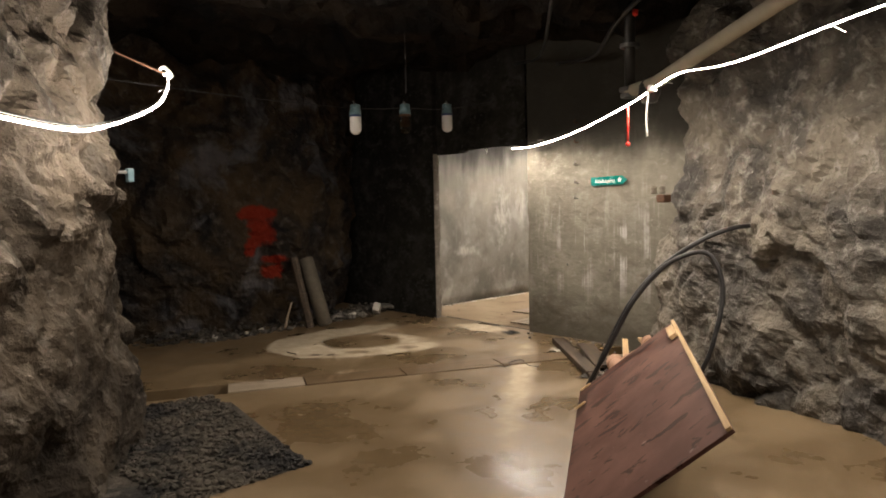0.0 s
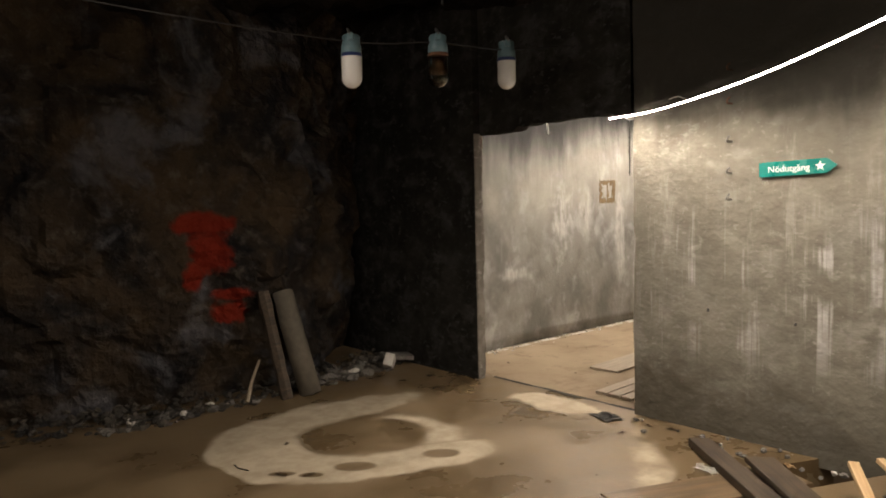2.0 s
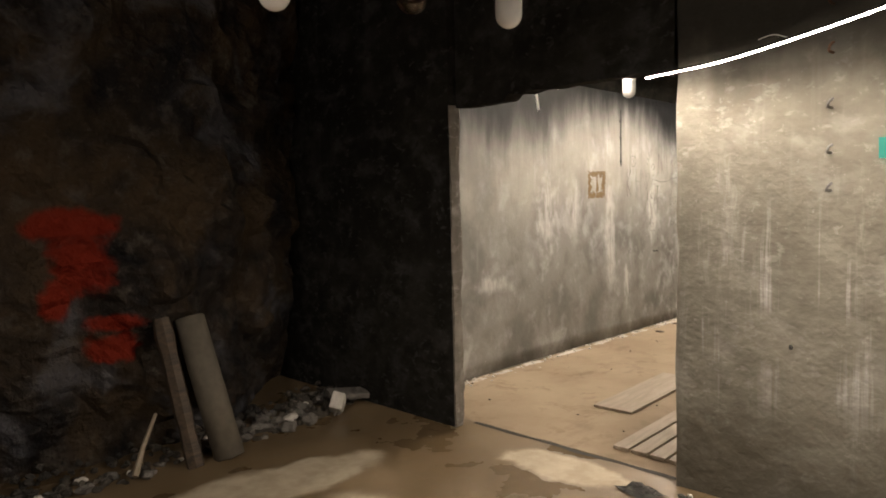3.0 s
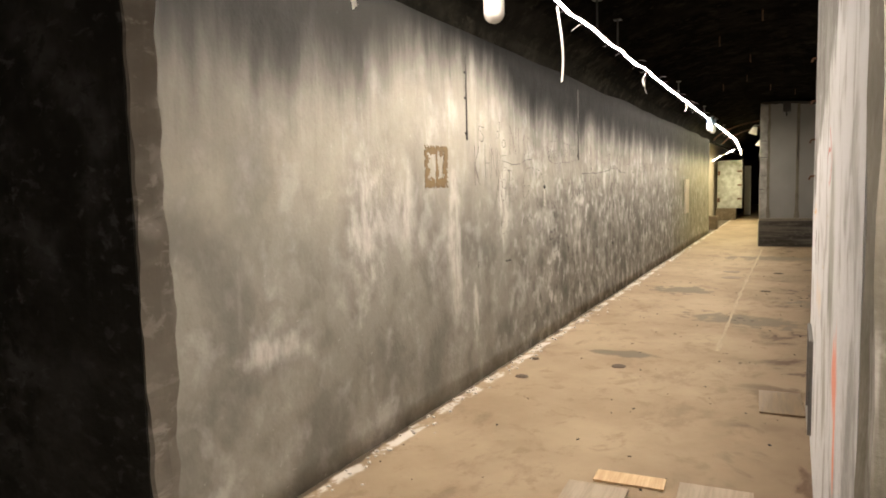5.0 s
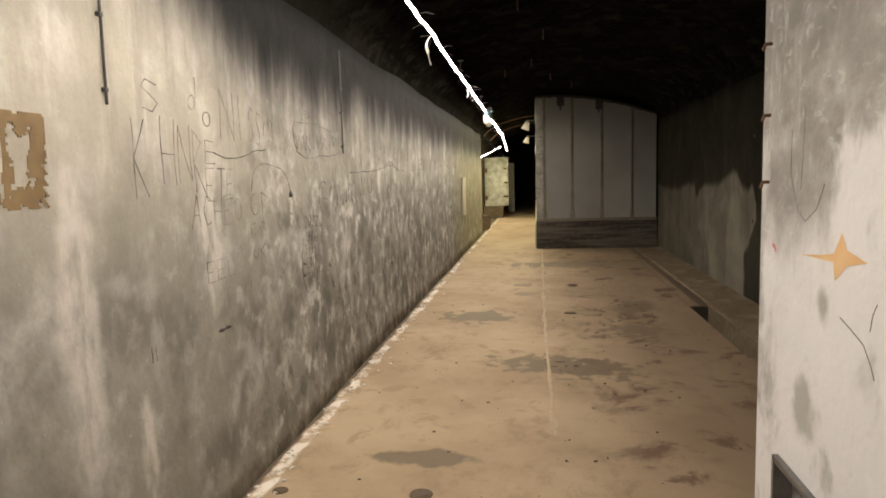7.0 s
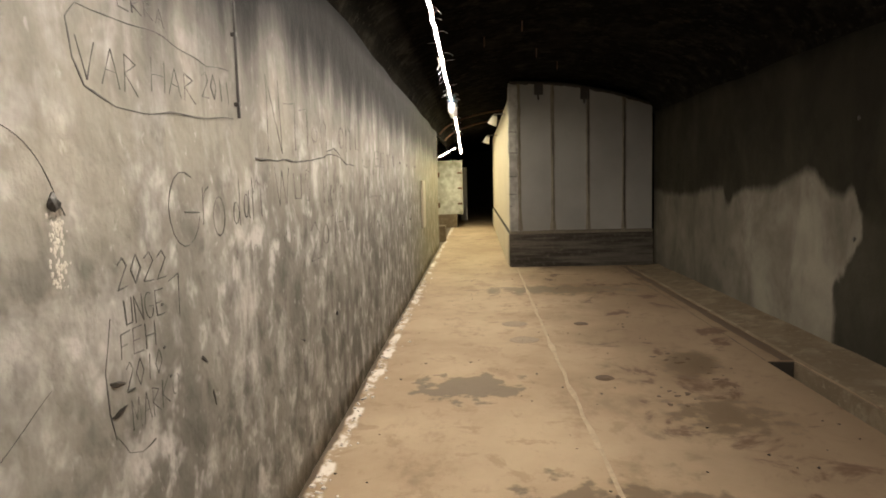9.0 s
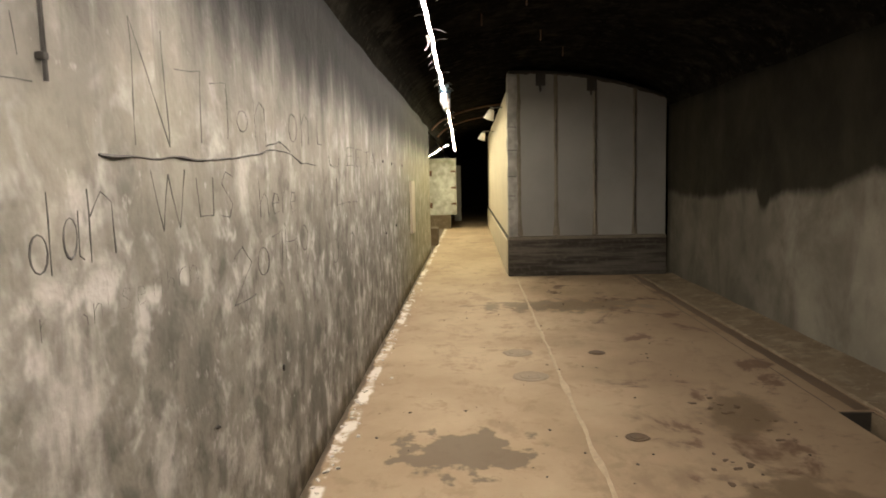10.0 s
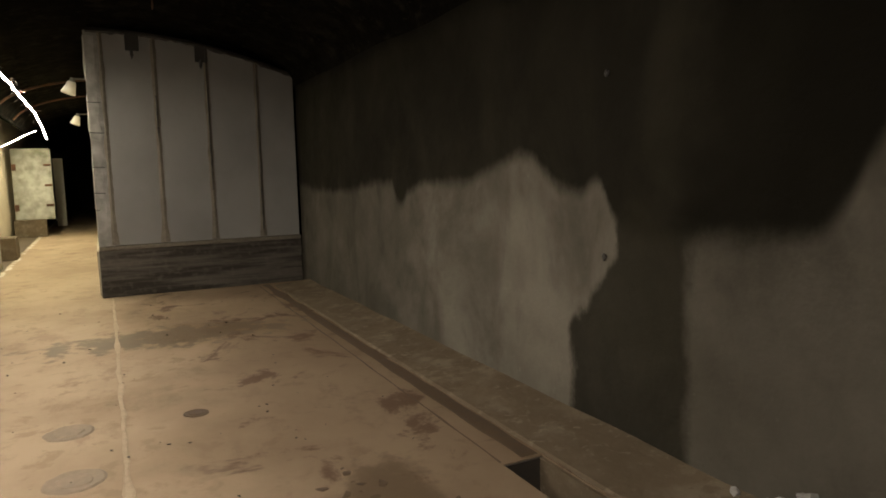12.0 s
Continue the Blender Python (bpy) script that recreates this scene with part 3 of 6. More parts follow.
def plinth_material():
    k = Mat("board_marked_concrete", 0.85, gloss=0.15)
    g = k.noise(1.0, 5, 0.6, src=k.mapped(scale=(0.5, 1.1, 16)))
    n = k.noise(14.0, 5)
    col = k.mix(k.step(g, 0.35, 0.65), (0.035, 0.031, 0.026), (0.095, 0.087, 0.075))
    col = k.mix(k.math("MULTIPLY", k.step(n, 0.5, 0.7), 0.3), col, (0.13, 0.12, 0.1))
    k.bump(g, 0.6, 0.012)
    return k.done(col)


M_PLINTH = plinth_material()
M_SILT = plain("brown_silt", (0.045, 0.028, 0.015), (0.085, 0.055, 0.03), 14, 0.8)
# grit and dirt, and a dark colour in place of shade in unlit depths
M_DARK = plain("dark_dirt_and_shade", (0.02, 0.017, 0.013), (0.05, 0.04, 0.03), 30, 0.9)


def glass_material():
    k = Mat("clear_glass", 0.03)
    k.b.inputs["Transmission Weight"].default_value = 1.0
    k.b.inputs["IOR"].default_value = 1.45
    return k.done((0.9, 0.9, 0.88))


def led_material(name, power, tint=(1.0, 0.865, 0.72, 1)):
    k = Mat(name, 0.5)
    k.b.inputs["Emission Color"].default_value = tint
    k.b.inputs["Emission Strength"].default_value = power
    return k.done((0.8, 0.8, 0.75))


M_GLASS = glass_material()
M_LED = led_material("led_strip_light", LED)
M_LED_FAR = led_material("yellow_led_strip_light", LED, (1.0, 0.875, 0.58, 1))
M_LED_CAVE = led_material("narrow_led_strip_light", LED * 1.4)
M_LED_ROPE = led_material("thin_led_strip_light", LED * 0.62)


# ---- mesh helpers ----
def mesh_of(name, bm, smooth=False):
    me = bpy.data.meshes.new(name)
    bmesh.ops.recalc_face_normals(bm, faces=bm.faces)
    for f in bm.faces:
        f.smooth = smooth
    bm.to_mesh(me)
    bm.free()
    return me


def solid(name, bm, material, label="", category="", kind="", group="", smooth=False):
    ob = new(name, mesh_of(name, bm, smooth))
    ob.data.materials.append(material)
    return tagged(ob, label, category, group, kind)


def part(name, bm, material, parent, label="", smooth=False):
    ob = new(name, mesh_of(name, bm, smooth))
    ob.data.materials.append(material)
    ob.parent = parent
    return tagged(ob, label)


def holder(name, place, label, category, group=""):
    ob = new(name)
    ob.location = place
    ob.empty_display_size = 0.1
    return tagged(ob, label, category, group)


def box(bm, c, s, bevel=0.0, m=None):
    mat = (m or Matrix()) @ Matrix.Translation(c) @ Matrix.Diagonal((*s, 1))
    vs = bmesh.ops.create_cube(bm, size=1.0, matrix=mat)["verts"]
    if bevel:
        es = list({e for v in vs for e in v.link_edges})
        bmesh.ops.bevel(bm, geom=es, offset=bevel, segments=2, affect="EDGES", profile=0.6)
    return bm


def tube(bm, pts, r, segs=8, caps=True):
    """A round bar along points; r is one radius or one for each point."""
    pts = [Vector(p) for p in pts]
    rs = r if isinstance(r, (list, tuple)) else [r] * len(pts)
    rings, up = [], None
    for i, p in enumerate(pts):
        d = (pts[min(i + 1, len(pts) - 1)] - pts[max(i - 1, 0)]).normalized()
        if up is None:
            up = d.orthogonal().normalized()
        up = (up - d * up.dot(d)).normalized()
        side = d.cross(up)
        rings.append([bm.verts.new(p + rs[i] * (math.cos(a) * up + math.sin(a) * side)) for a in [2 * math.pi * k / segs for k in range(segs)]])
    for a, b in zip(rings, rings[1:]):
        for k in range(segs):
            bm.faces.new((a[k], a[(k + 1) % segs], b[(k + 1) % segs], b[k]))
    if caps:
        bm.faces.new(rings[0][::-1])
        bm.faces.new(rings[-1])
    return bm


def lathe(bm, profile, segs=20, m=None):
    """A turned body from (radius, height) pairs."""
    m = m or Matrix()
    rings = [[bm.verts.new(m @ Vector((r * math.cos(2 * math.pi * k / segs), r * math.sin(2 * math.pi * k / segs), z))) for k in range(segs)] for r, z in profile]
    for a, b in zip(rings, rings[1:]):
        for k in range(segs):
            bm.faces.new((a[k], a[(k + 1) % segs], b[(k + 1) % segs], b[k]))
    bmesh.ops.remove_doubles(bm, verts=bm.verts, dist=1e-5)
    return bm


def spline(pts, n=8):
    """Points of a smooth curve through the given ones."""
    P = [Vector(p) for p in pts]
    P = [P[0] * 2 - P[1]] + P + [P[-1] * 2 - P[-2]]
    out = []
    for i in range(1, len(P) - 2):
        for k in range(n):
            t = k / n
            a, b, c, d = P[i - 1], P[i], P[i + 1], P[i + 2]
            out.append(0.5 * ((2 * b) + (c - a) * t + (2 * a - 5 * b + 4 * c - d) * t * t + (3 * b - 3 * c + d - a) * t ** 3))
    return out + [P[-2]]


def slab(bm, us, vs, holes, to_world, depth):
    """A wall on the lines us by vs, with the cells in holes left open, depth thick."""
    nu, nv = len(us) - 1, len(vs) - 1
    full = {(i, j) for i in range(nu) for j in range(nv)} - set(holes)
    grid = {}

    def vert(i, j, d):
        if (i, j, d) not in grid:
            grid[i, j, d] = bm.verts.new(to_world(us[i], vs[j], depth * d))
        return grid[i, j, d]

    for i, j in full:
        ring = ((i, j), (i + 1, j), (i + 1, j + 1), (i, j + 1))
        bm.faces.new([vert(*p, 0) for p in ring])
        bm.faces.new([vert(*p, 1) for p in ring[::-1]])
        for (a, b), nb in zip(zip(ring, ring[1:] + ring[:1]), ((i, j - 1), (i + 1, j), (i, j + 1), (i - 1, j))):
            if nb not in full:
                bm.faces.new((vert(*a, 0), vert(*a, 1), vert(*b, 1), vert(*b, 0)))
    return bm


def rough_block(bm, r, seed, squash=(1, 1, 1), place=(0, 0, 0), turn=0.0, subdiv=1):
    """An angular broken stone."""
    vs = bmesh.ops.create_icosphere(bm, subdivisions=subdiv, radius=1.0)["verts"]
    m = Matrix.Translation(place) @ Matrix.Rotation(turn, 4, "Z") @ Matrix.Diagonal((r * squash[0], r * squash[1], r * squash[2], 1))
    for v in vs:
        k = 0.75 + 0.5 * noise.noise(v.co * 1.3 + Vector((seed * 3.7, seed * 1.3, seed)))
        v.co = m @ (v.co * k)
    return bm


def facet(p, f):
    """Tilted broken faces, one for each Voronoi cell."""
    d, at = noise.voronoi(p * f)
    q, soft = at[0], min(1.0, (d[1] - d[0]) * 3.5)
    return soft * ((p * f - q).dot(noise.noise_vector(q * 3.1)) + 0.8 * noise.noise(q * 1.7)) - 0.26 * (1 - soft)


def ridge(p):
    """Blocky rock relief, about -1 to 1."""
    w = p + 0.12 * noise.noise_vector(p * 1.9)
    big = noise.fractal(p * 0.5, 0.9, 2.1, 2)
    return 0.5 * big + 0.8 * facet(w, 1.5) + 0.36 * facet(w, 3.4) + 0.13 * facet(w, 8.0) + 0.07 * noise.fractal(p * 9.0, 0.8, 2.2, 3)


def rock_sheet(name, plan, z0, z1, cell, amp, material, label, lean=0.0, thick=0.5):
    """A rough rock face along a plan line, rising from z0 to z1, with a body behind it."""
    pts = spline([(x, y, 0) for x, y in plan], 24)
    dist = [0.0]
    for a, b in zip(pts, pts[1:]):
        dist.append(dist[-1] + (b - a).length)
    n = max(2, int(dist[-1] / cell))
    line = []
    for i in range(n + 1):
        s = dist[-1] * i / n
        k = min(max(j for j in range(len(dist)) if dist[j] <= s + 1e-9), len(pts) - 2)
        f = (s - dist[k]) / max(dist[k + 1] - dist[k], 1e-9)
        d = (pts[k + 1] - pts[k]).normalized()
        line.append((pts[k].lerp(pts[k + 1], f), Vector((-d.y, d.x, 0))))
    rows = max(2, int((z1 - z0) / cell))
    bm = bmesh.new()
    grid = []
    for j in range(rows + 1):
        z = z0 + (z1 - z0) * j / rows
        row = []
        for p, nrm in line:
            q = p + Vector((0, 0, z))
            d = amp * ridge(q) + lean * (z - 1.2)
            row.append(bm.verts.new(q + nrm * d + Vector((0, 0, 0.25 * amp * noise.noise(q * 2.3)))))
        grid.append(row)
    for a, b in zip(grid, grid[1:]):
        for i in range(n):
            bm.faces.new((a[i], a[i + 1], b[i + 1], b[i]))
    back = [(bm.verts.new(p - nrm * thick + Vector((0, 0, z0 - 0.05))), bm.verts.new(p - nrm * thick + Vector((0, 0, z1 + 0.05)))) for p, nrm in line[:: max(1, n // 12)]]
    for a, b in zip(back, back[1:]):
        bm.faces.new((a[0], a[1], b[1], b[0]))
    return solid(name, bm, material, label, "rock wall", "structure")


# ---- structure ----
X_END = 48.0


def vault_z(y):
    return 2.55 + 0.66 * math.sqrt(max(0.0, 1 - ((y - 4.07) / 1.935) ** 2))


def cabin_top(y):
    return 3.12 - 0.085 * (y - 4.4) ** 2


# dividing wall: a thin stub left of the doorway, a thick wall to its right, the lintel above
bm = bmesh.new()
slab(bm, [5.262, 5.28, 6.0, 7.6], [-0.05, 0.5, 1.2, 2.08, 3.9], [], lambda u, v, d: Vector((5.218 + d, u, v)), 0.08)
for v in bm.verts:
    if v.co.y < 5.25:
        v.co.y += 0.012 * noise.noise(v.co * 3.0)
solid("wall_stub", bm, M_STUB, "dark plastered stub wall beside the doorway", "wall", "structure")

# rough concrete nosing on the free end of the stub wall
bm = bmesh.new()
prev = None
N = 90
for i in range(N + 1):
    z = 2.09 * i / N
    a, b, c = [0.009 * noise.noise(Vector((7.0 * q, 3.3, z * 3.0))) + 0.010 * noise.noise(Vector((5.0 * q, 8.3, z * 13.0))) for q in (1, 2, 3)]
    ring = [bm.verts.new(p) for p in ((5.222 + 0.4 * a, 5.262 + 0.4 * c, z), (5.222 + 0.6 * b, 5.250 + 0.7 * c, z), (5.262, 5.240 + a, z), (5.303 + c, 5.246 + b, z), (5.303 + a, 5.275, z))]
    if prev:
        for k in range(4):
            bm.faces.new((prev[k], prev[k + 1], ring[k + 1], ring[k]))
    prev = ring
solid("door_jamb", bm, M_JAMB, "chipped raw concrete edge of the doorway", "door jamb", "structure")

# lintel with a broken lower edge
bm = bmesh.new()
N = 34
prev = None
for i in range(N + 1):
    y = 3.77 + (5.24 - 3.77) * i / N
    low = (2.10 if y < 4.84 else 2.065) - (0.045 if y < 3.95 else 0.0) * (3.95 - y) / 0.18 + 0.014 * noise.noise(Vector((y * 9, 0, 0)))
    ring = [bm.verts.new(p) for p in ((5.272, y, 3.9), (5.272, y, low + 0.008), (5.42, y, low + 0.02), (5.42, y, 3.9))]
    if prev:
        for k in range(4):
            bm.faces.new((prev[k], prev[(k + 1) % 4], ring[(k + 1) % 4], ring[k]))
    prev = ring
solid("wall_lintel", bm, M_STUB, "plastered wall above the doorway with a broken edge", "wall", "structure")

# sign wall
bm = bmesh.new()
slab(bm, [1.2 + 0.0 * i for i in range(1)] + [1.2 + (3.77 - 1.2) * i / 24 for i in range(1, 25)], [-0.05 + 3.95 * i / 40 for i in range(41)], [], lambda u, v, d: Vector((5.30 + d, u, v)), 0.2)
for v in bm.verts:
    if v.co.x < 5.4:
        v.co.x += 0.014 * noise.noise(Vector((2.1, v.co.y * 1.6, v.co.z * 1.6))) + 0.006 * noise.noise(v.co * 7.0)
    if v.co.y > 3.75:
        v.co.y += 0.010 * noise.noise(v.co * 4.0)
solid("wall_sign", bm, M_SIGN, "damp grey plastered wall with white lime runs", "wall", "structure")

# passage wall with the low hatch
bm = bmesh.new()
slab(bm, [5.5, 6.2, 7.0, 8.20, 8.71, 8.93], [-0.05, 0.10, 0.62, 1.4, 2.2, 3.3], [(3, 1)], lambda u, v, d: Vector((u, 3.77 - d, v)), 0.45)
solid("wall_passage", bm, M_STAR, "whitewashed passage wall with a low hatch", "wall", "structure")
# panel added behind the hatch, coloured dark for the shade inside
bm = bmesh.new()
slab(bm, [8.15, 8.76], [0.05, 0.67], [], lambda u, v, d: Vector((u, 3.318 - d, v)), 0.06)
solid("wall_hatch_back", bm, M_DARK, "dark panel added behind the hatch for its shade", "wall", "structure")
bm = bmesh.new()
slab(bm, [1.2, 3.318], [-0.05, 3.3], [], lambda u, v, d: Vector((8.93 - d, u, v)), 0.2)
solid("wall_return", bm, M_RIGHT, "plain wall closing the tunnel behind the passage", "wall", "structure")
# steel frame of the hatch
hatch = holder("hatch_frame", (8.455, 3.76, 0.36), "grey steel frame set into the low wall hatch", "hatch frame")
for c, s in (((-0.245, 0, 0), (0.02, 0.06, 0.52)), ((0.245, 0, 0), (0.02, 0.06, 0.52)), ((0, 0, 0.25), (0.47, 0.06, 0.02)), ((0, 0, -0.25), (0.47, 0.06, 0.02))):
    part("rail", box(bmesh.new(), c, s, 0.003), M_STEEL, hatch)

# long left wall of the tunnel
bm = bmesh.new()
us = [5.33 + (24.6 - 5.33) * i / 80 for i in range(81)]
slab(bm, us, [-0.05 + 2.68 * i / 14 for i in range(15)], [], lambda u, v, d: Vector((u, 6.0 + d, v)), 0.25)
for v in bm.verts:
    if v.co.y < 6.1:
        v.co.y += 0.012 * noise.noise(Vector((v.co.x * 0.9, 0.7, v.co.z * 1.1)))
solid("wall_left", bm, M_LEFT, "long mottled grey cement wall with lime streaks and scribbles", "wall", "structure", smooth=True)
bm = bmesh.new()
slab(bm, [24.6, X_END], [-0.05, 3.4], [], lambda u, v, d: Vector((u, 6.55 + d, v)), 0.2)
slab(bm, [6.26, 6.75], [-0.05, 3.4], [], lambda u, v, d: Vector((24.35 + d, u, v)), 0.24)
solid("wall_left_far", bm, M_BEIGE, "beige plastered wall far down the tunnel", "wall", "structure")

# right wall
bm = bmesh.new()
us = [8.93 + (20.7 - 8.93) * i / 48 for i in range(49)]
slab(bm, us, [-0.3 + 2.95 * i / 12 for i in range(13)], [], lambda u, v, d: Vector((u, 2.13 - d, v)), 0.25)
for v in bm.verts:
    if v.co.y > 2.0:
        v.co.y += 0.015 * noise.noise(Vector((v.co.x * 0.8, 5.7, v.co.z)))
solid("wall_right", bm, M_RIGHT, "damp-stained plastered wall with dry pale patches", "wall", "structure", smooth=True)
# closing walls added far off; the tunnel's darkness is in their colour
bm = bmesh.new()
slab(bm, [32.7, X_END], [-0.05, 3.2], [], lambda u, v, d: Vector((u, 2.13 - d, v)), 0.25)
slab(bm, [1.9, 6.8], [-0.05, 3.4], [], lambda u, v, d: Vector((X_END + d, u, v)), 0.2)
solid("wall_end", bm, M_DARK, "dark closing walls added at the unlit far end", "wall", "structure")

# vaulted ceiling with board marks
bm = bmesh.new()
ys = [4.07 - 1.99 * math.cos(math.pi * i / 60) for i in range(61)]
xs = [5.33, 7, 9, 11, 13, 15, 17, 19, 21, 24, 28, 34, 40, X_END + 0.2]
rows = [[bm.verts.new((x, y, vault_z(y) + (0.008 if i % 4 < 2 else 0.0))) for i, y in enumerate(ys)] for x in xs]
top = [[bm.verts.new((x, y, 3.7)) for y in (ys[0], ys[-1])] for x in xs]
for a, b in zip(rows, rows[1:]):
    for i in range(60):
        bm.faces.new((a[i], a[i + 1], b[i + 1], b[i]))
for a, b in zip(top, top[1:]):
    bm.faces.new((a[0], b[0], b[1], a[1]))
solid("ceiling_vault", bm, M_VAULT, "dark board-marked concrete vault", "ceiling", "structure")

# cave floor, cut by the covered channel
U, Nn, A0 = Vector((0.909, -0.417, 0)), Vector((0.417, 0.909, 0)), Vector((1.72, 3.88, 0))
for side, off in ((1, 0.30), (-1, 0.0)):
    bm = bmesh.new()
    box(bm, (1.15, 2.4, -0.15), (8.5, 10.4, 0.3))
    bmesh.ops.bisect_plane(bm, geom=bm.verts[:] + bm.edges[:] + bm.faces[:], plane_co=A0 + Nn * off, plane_no=Nn * side, clear_inner=True)
    bmesh.ops.holes_fill(bm, edges=bm.edges[:])
    solid("floor_cave" if side > 0 else "floor_cave_front", bm, M_CAVE_FLOOR, "wet brown concrete floor with pale dry stains", "floor", "structure")
bm = bmesh.new()
box(bm, (0, 0, 0), (9.0, 0.34, 0.05), 0, Matrix.Translation(A0 + Nn * 0.15 + Vector((0, 0, -0.2))) @ Matrix.Rotation(math.atan2(U.y, U.x), 4, "Z"))
solid("channel_bed", bm, M_DARK, "dark bed of the floor channel", "channel", "structure")

# tunnel floor with the open gutter pit
bm = bmesh.new()
slab(bm, [5.40, 12.2, 14.44, X_END + 0.2], [1.9, 2.60, 2.83, 6.8], [(1, 1)], lambda u, v, d: Vector((u, v, -d)), 0.3)
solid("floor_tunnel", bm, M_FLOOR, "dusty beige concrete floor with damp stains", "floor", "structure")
bm = bmesh.new()
box(bm, (13.32, 2.715, -0.33), (2.4, 0.4, 0.05))
solid("gutter_bed", bm, M_DARK, "dark bed of the open gutter", "channel", "structure")
# liner added to darken the pit's end, where the undercut is in shade
bm = bmesh.new()
box(bm, (14.432, 2.715, -0.16), (0.012, 0.225, 0.31))
solid("gutter_end", bm, M_DARK, "dark liner added for the shade at the gutter end", "channel", "structure")
bm = bmesh.new()
box(bm, (13.32, 2.612, -0.1), (2.23, 0.02, 0.19))
solid("gutter_lining", bm, M_CURB, "worn concrete lining of the open gutter", "channel", "structure")

bm, prev = bmesh.new(), None
for i in range(80):
    x = 14.46 + (20.6 - 14.46) * i / 79
    w = 0.05 + 0.03 * noise.noise(Vector((x * 1.9, 3, 0)))
    ring = [bm.verts.new((x, 2.66 - w, 0.003)), bm.verts.new((x, 2.66 + w, 0.003))]
    if prev:
        bm.faces.new((prev[0], prev[1], ring[1], ring[0]))
    prev = ring
solid("gutter_silt", bm, M_SILT, "dark brown silt along the covered gutter", "silt", "structure")

bm, prev = bmesh.new(), None
for i in range(70):
    x = 14.46 + (20.5 - 14.46) * i / 69
    w, y = 0.006 + 0.005 * noise.noise(Vector((x * 4, 9, 0))), 2.83 - 0.012 * (x - 14.46) + 0.008 * noise.noise(Vector((x * 2, 4, 0)))
    ring = [bm.verts.new((x, y - w, 0.0025)), bm.verts.new((x, y + w, 0.0025))]
    if prev:
        bm.faces.new((prev[0], prev[1], ring[1], ring[0]))
    prev = ring
solid("gutter_joint", bm, M_SILT, "dark open joint along the covered gutter", "floor joint", "structure")

# low sloping kerb along the right wall
bm = bmesh.new()
prof = ((2.14, 0.055), (2.22, 0.042), (2.57, 0.012), (2.59, 0.0))
prev = None
for i in range(61):
    x = 8.95 + (20.4 - 8.95) * i / 60
    w = 0.02 * noise.noise(Vector((x * 1.7, 0, 0)))
    ring = [bm.verts.new((x, y + (w if 0 < k < 3 else 0), z + w * 0.6)) for k, (y, z) in enumerate(prof)] + [bm.verts.new((x, 2.14, -0.02))]
    if prev:
        for k in range(5):
            bm.faces.new((prev[k], prev[(k + 1) % 5], ring[(k + 1) % 5], ring[k]))
    prev = ring
solid("kerb_right", bm, M_CURB, "low sloping concrete kerb along the damp wall", "kerb", "structure", smooth=False)

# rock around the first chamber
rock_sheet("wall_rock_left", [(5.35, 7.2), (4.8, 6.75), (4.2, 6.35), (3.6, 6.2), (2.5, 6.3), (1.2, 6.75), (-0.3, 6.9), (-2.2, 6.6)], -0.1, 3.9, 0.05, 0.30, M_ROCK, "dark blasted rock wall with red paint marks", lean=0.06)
rock_sheet("wall_rock_right", [(2.5, -3.0), (3.25, -1.4), (4.1, 0.1), (4.48, 0.9), (4.68, 1.4), (4.84, 1.74), (5.08, 1.98), (5.6, 2.12)], -0.1, 3.9, 0.03, 0.30, M_ROCK2, "rough grey blasted rock beside the plastered wall", lean=-0.09)
rock_sheet("pillar_rock", [(-0.5, 5.6), (0.35, 4.85), (0.86, 4.2), (0.92, 3.6), (0.60, 2.9), (0.1, 2.35), (-0.9, 1.8), (-2.4, 1.2)], -0.1, 3.9, 0.03, 0.26, M_ROCK3, "rough rock pillar at the chamber entrance", lean=-0.02, thick=0.2)
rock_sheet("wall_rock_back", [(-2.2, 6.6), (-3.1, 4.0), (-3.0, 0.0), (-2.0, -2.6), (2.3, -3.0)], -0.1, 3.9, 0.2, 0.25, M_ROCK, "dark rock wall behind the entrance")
bm = bmesh.new()
rows = []
for i in range(58):
    row = []
    for j in range(70):
        p = Vector((-3.4 + 8.8 * i / 57, -3.4 + 10.9 * j / 69, 0))
        row.append(bm.verts.new((p.x, p.y, 3.25 + 0.45 * ridge(p * 0.9 + Vector((0, 0, 9.0))))))
    rows.append(row)
for a, b in zip(rows, rows[1:]):
    for j in range(69):
        bm.faces.new((a[j], a[j + 1], b[j + 1], b[j]))
box(bm, (1.0, 2.05, 4.1), (8.9, 11, 0.1))
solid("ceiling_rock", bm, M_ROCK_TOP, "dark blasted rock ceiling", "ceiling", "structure")

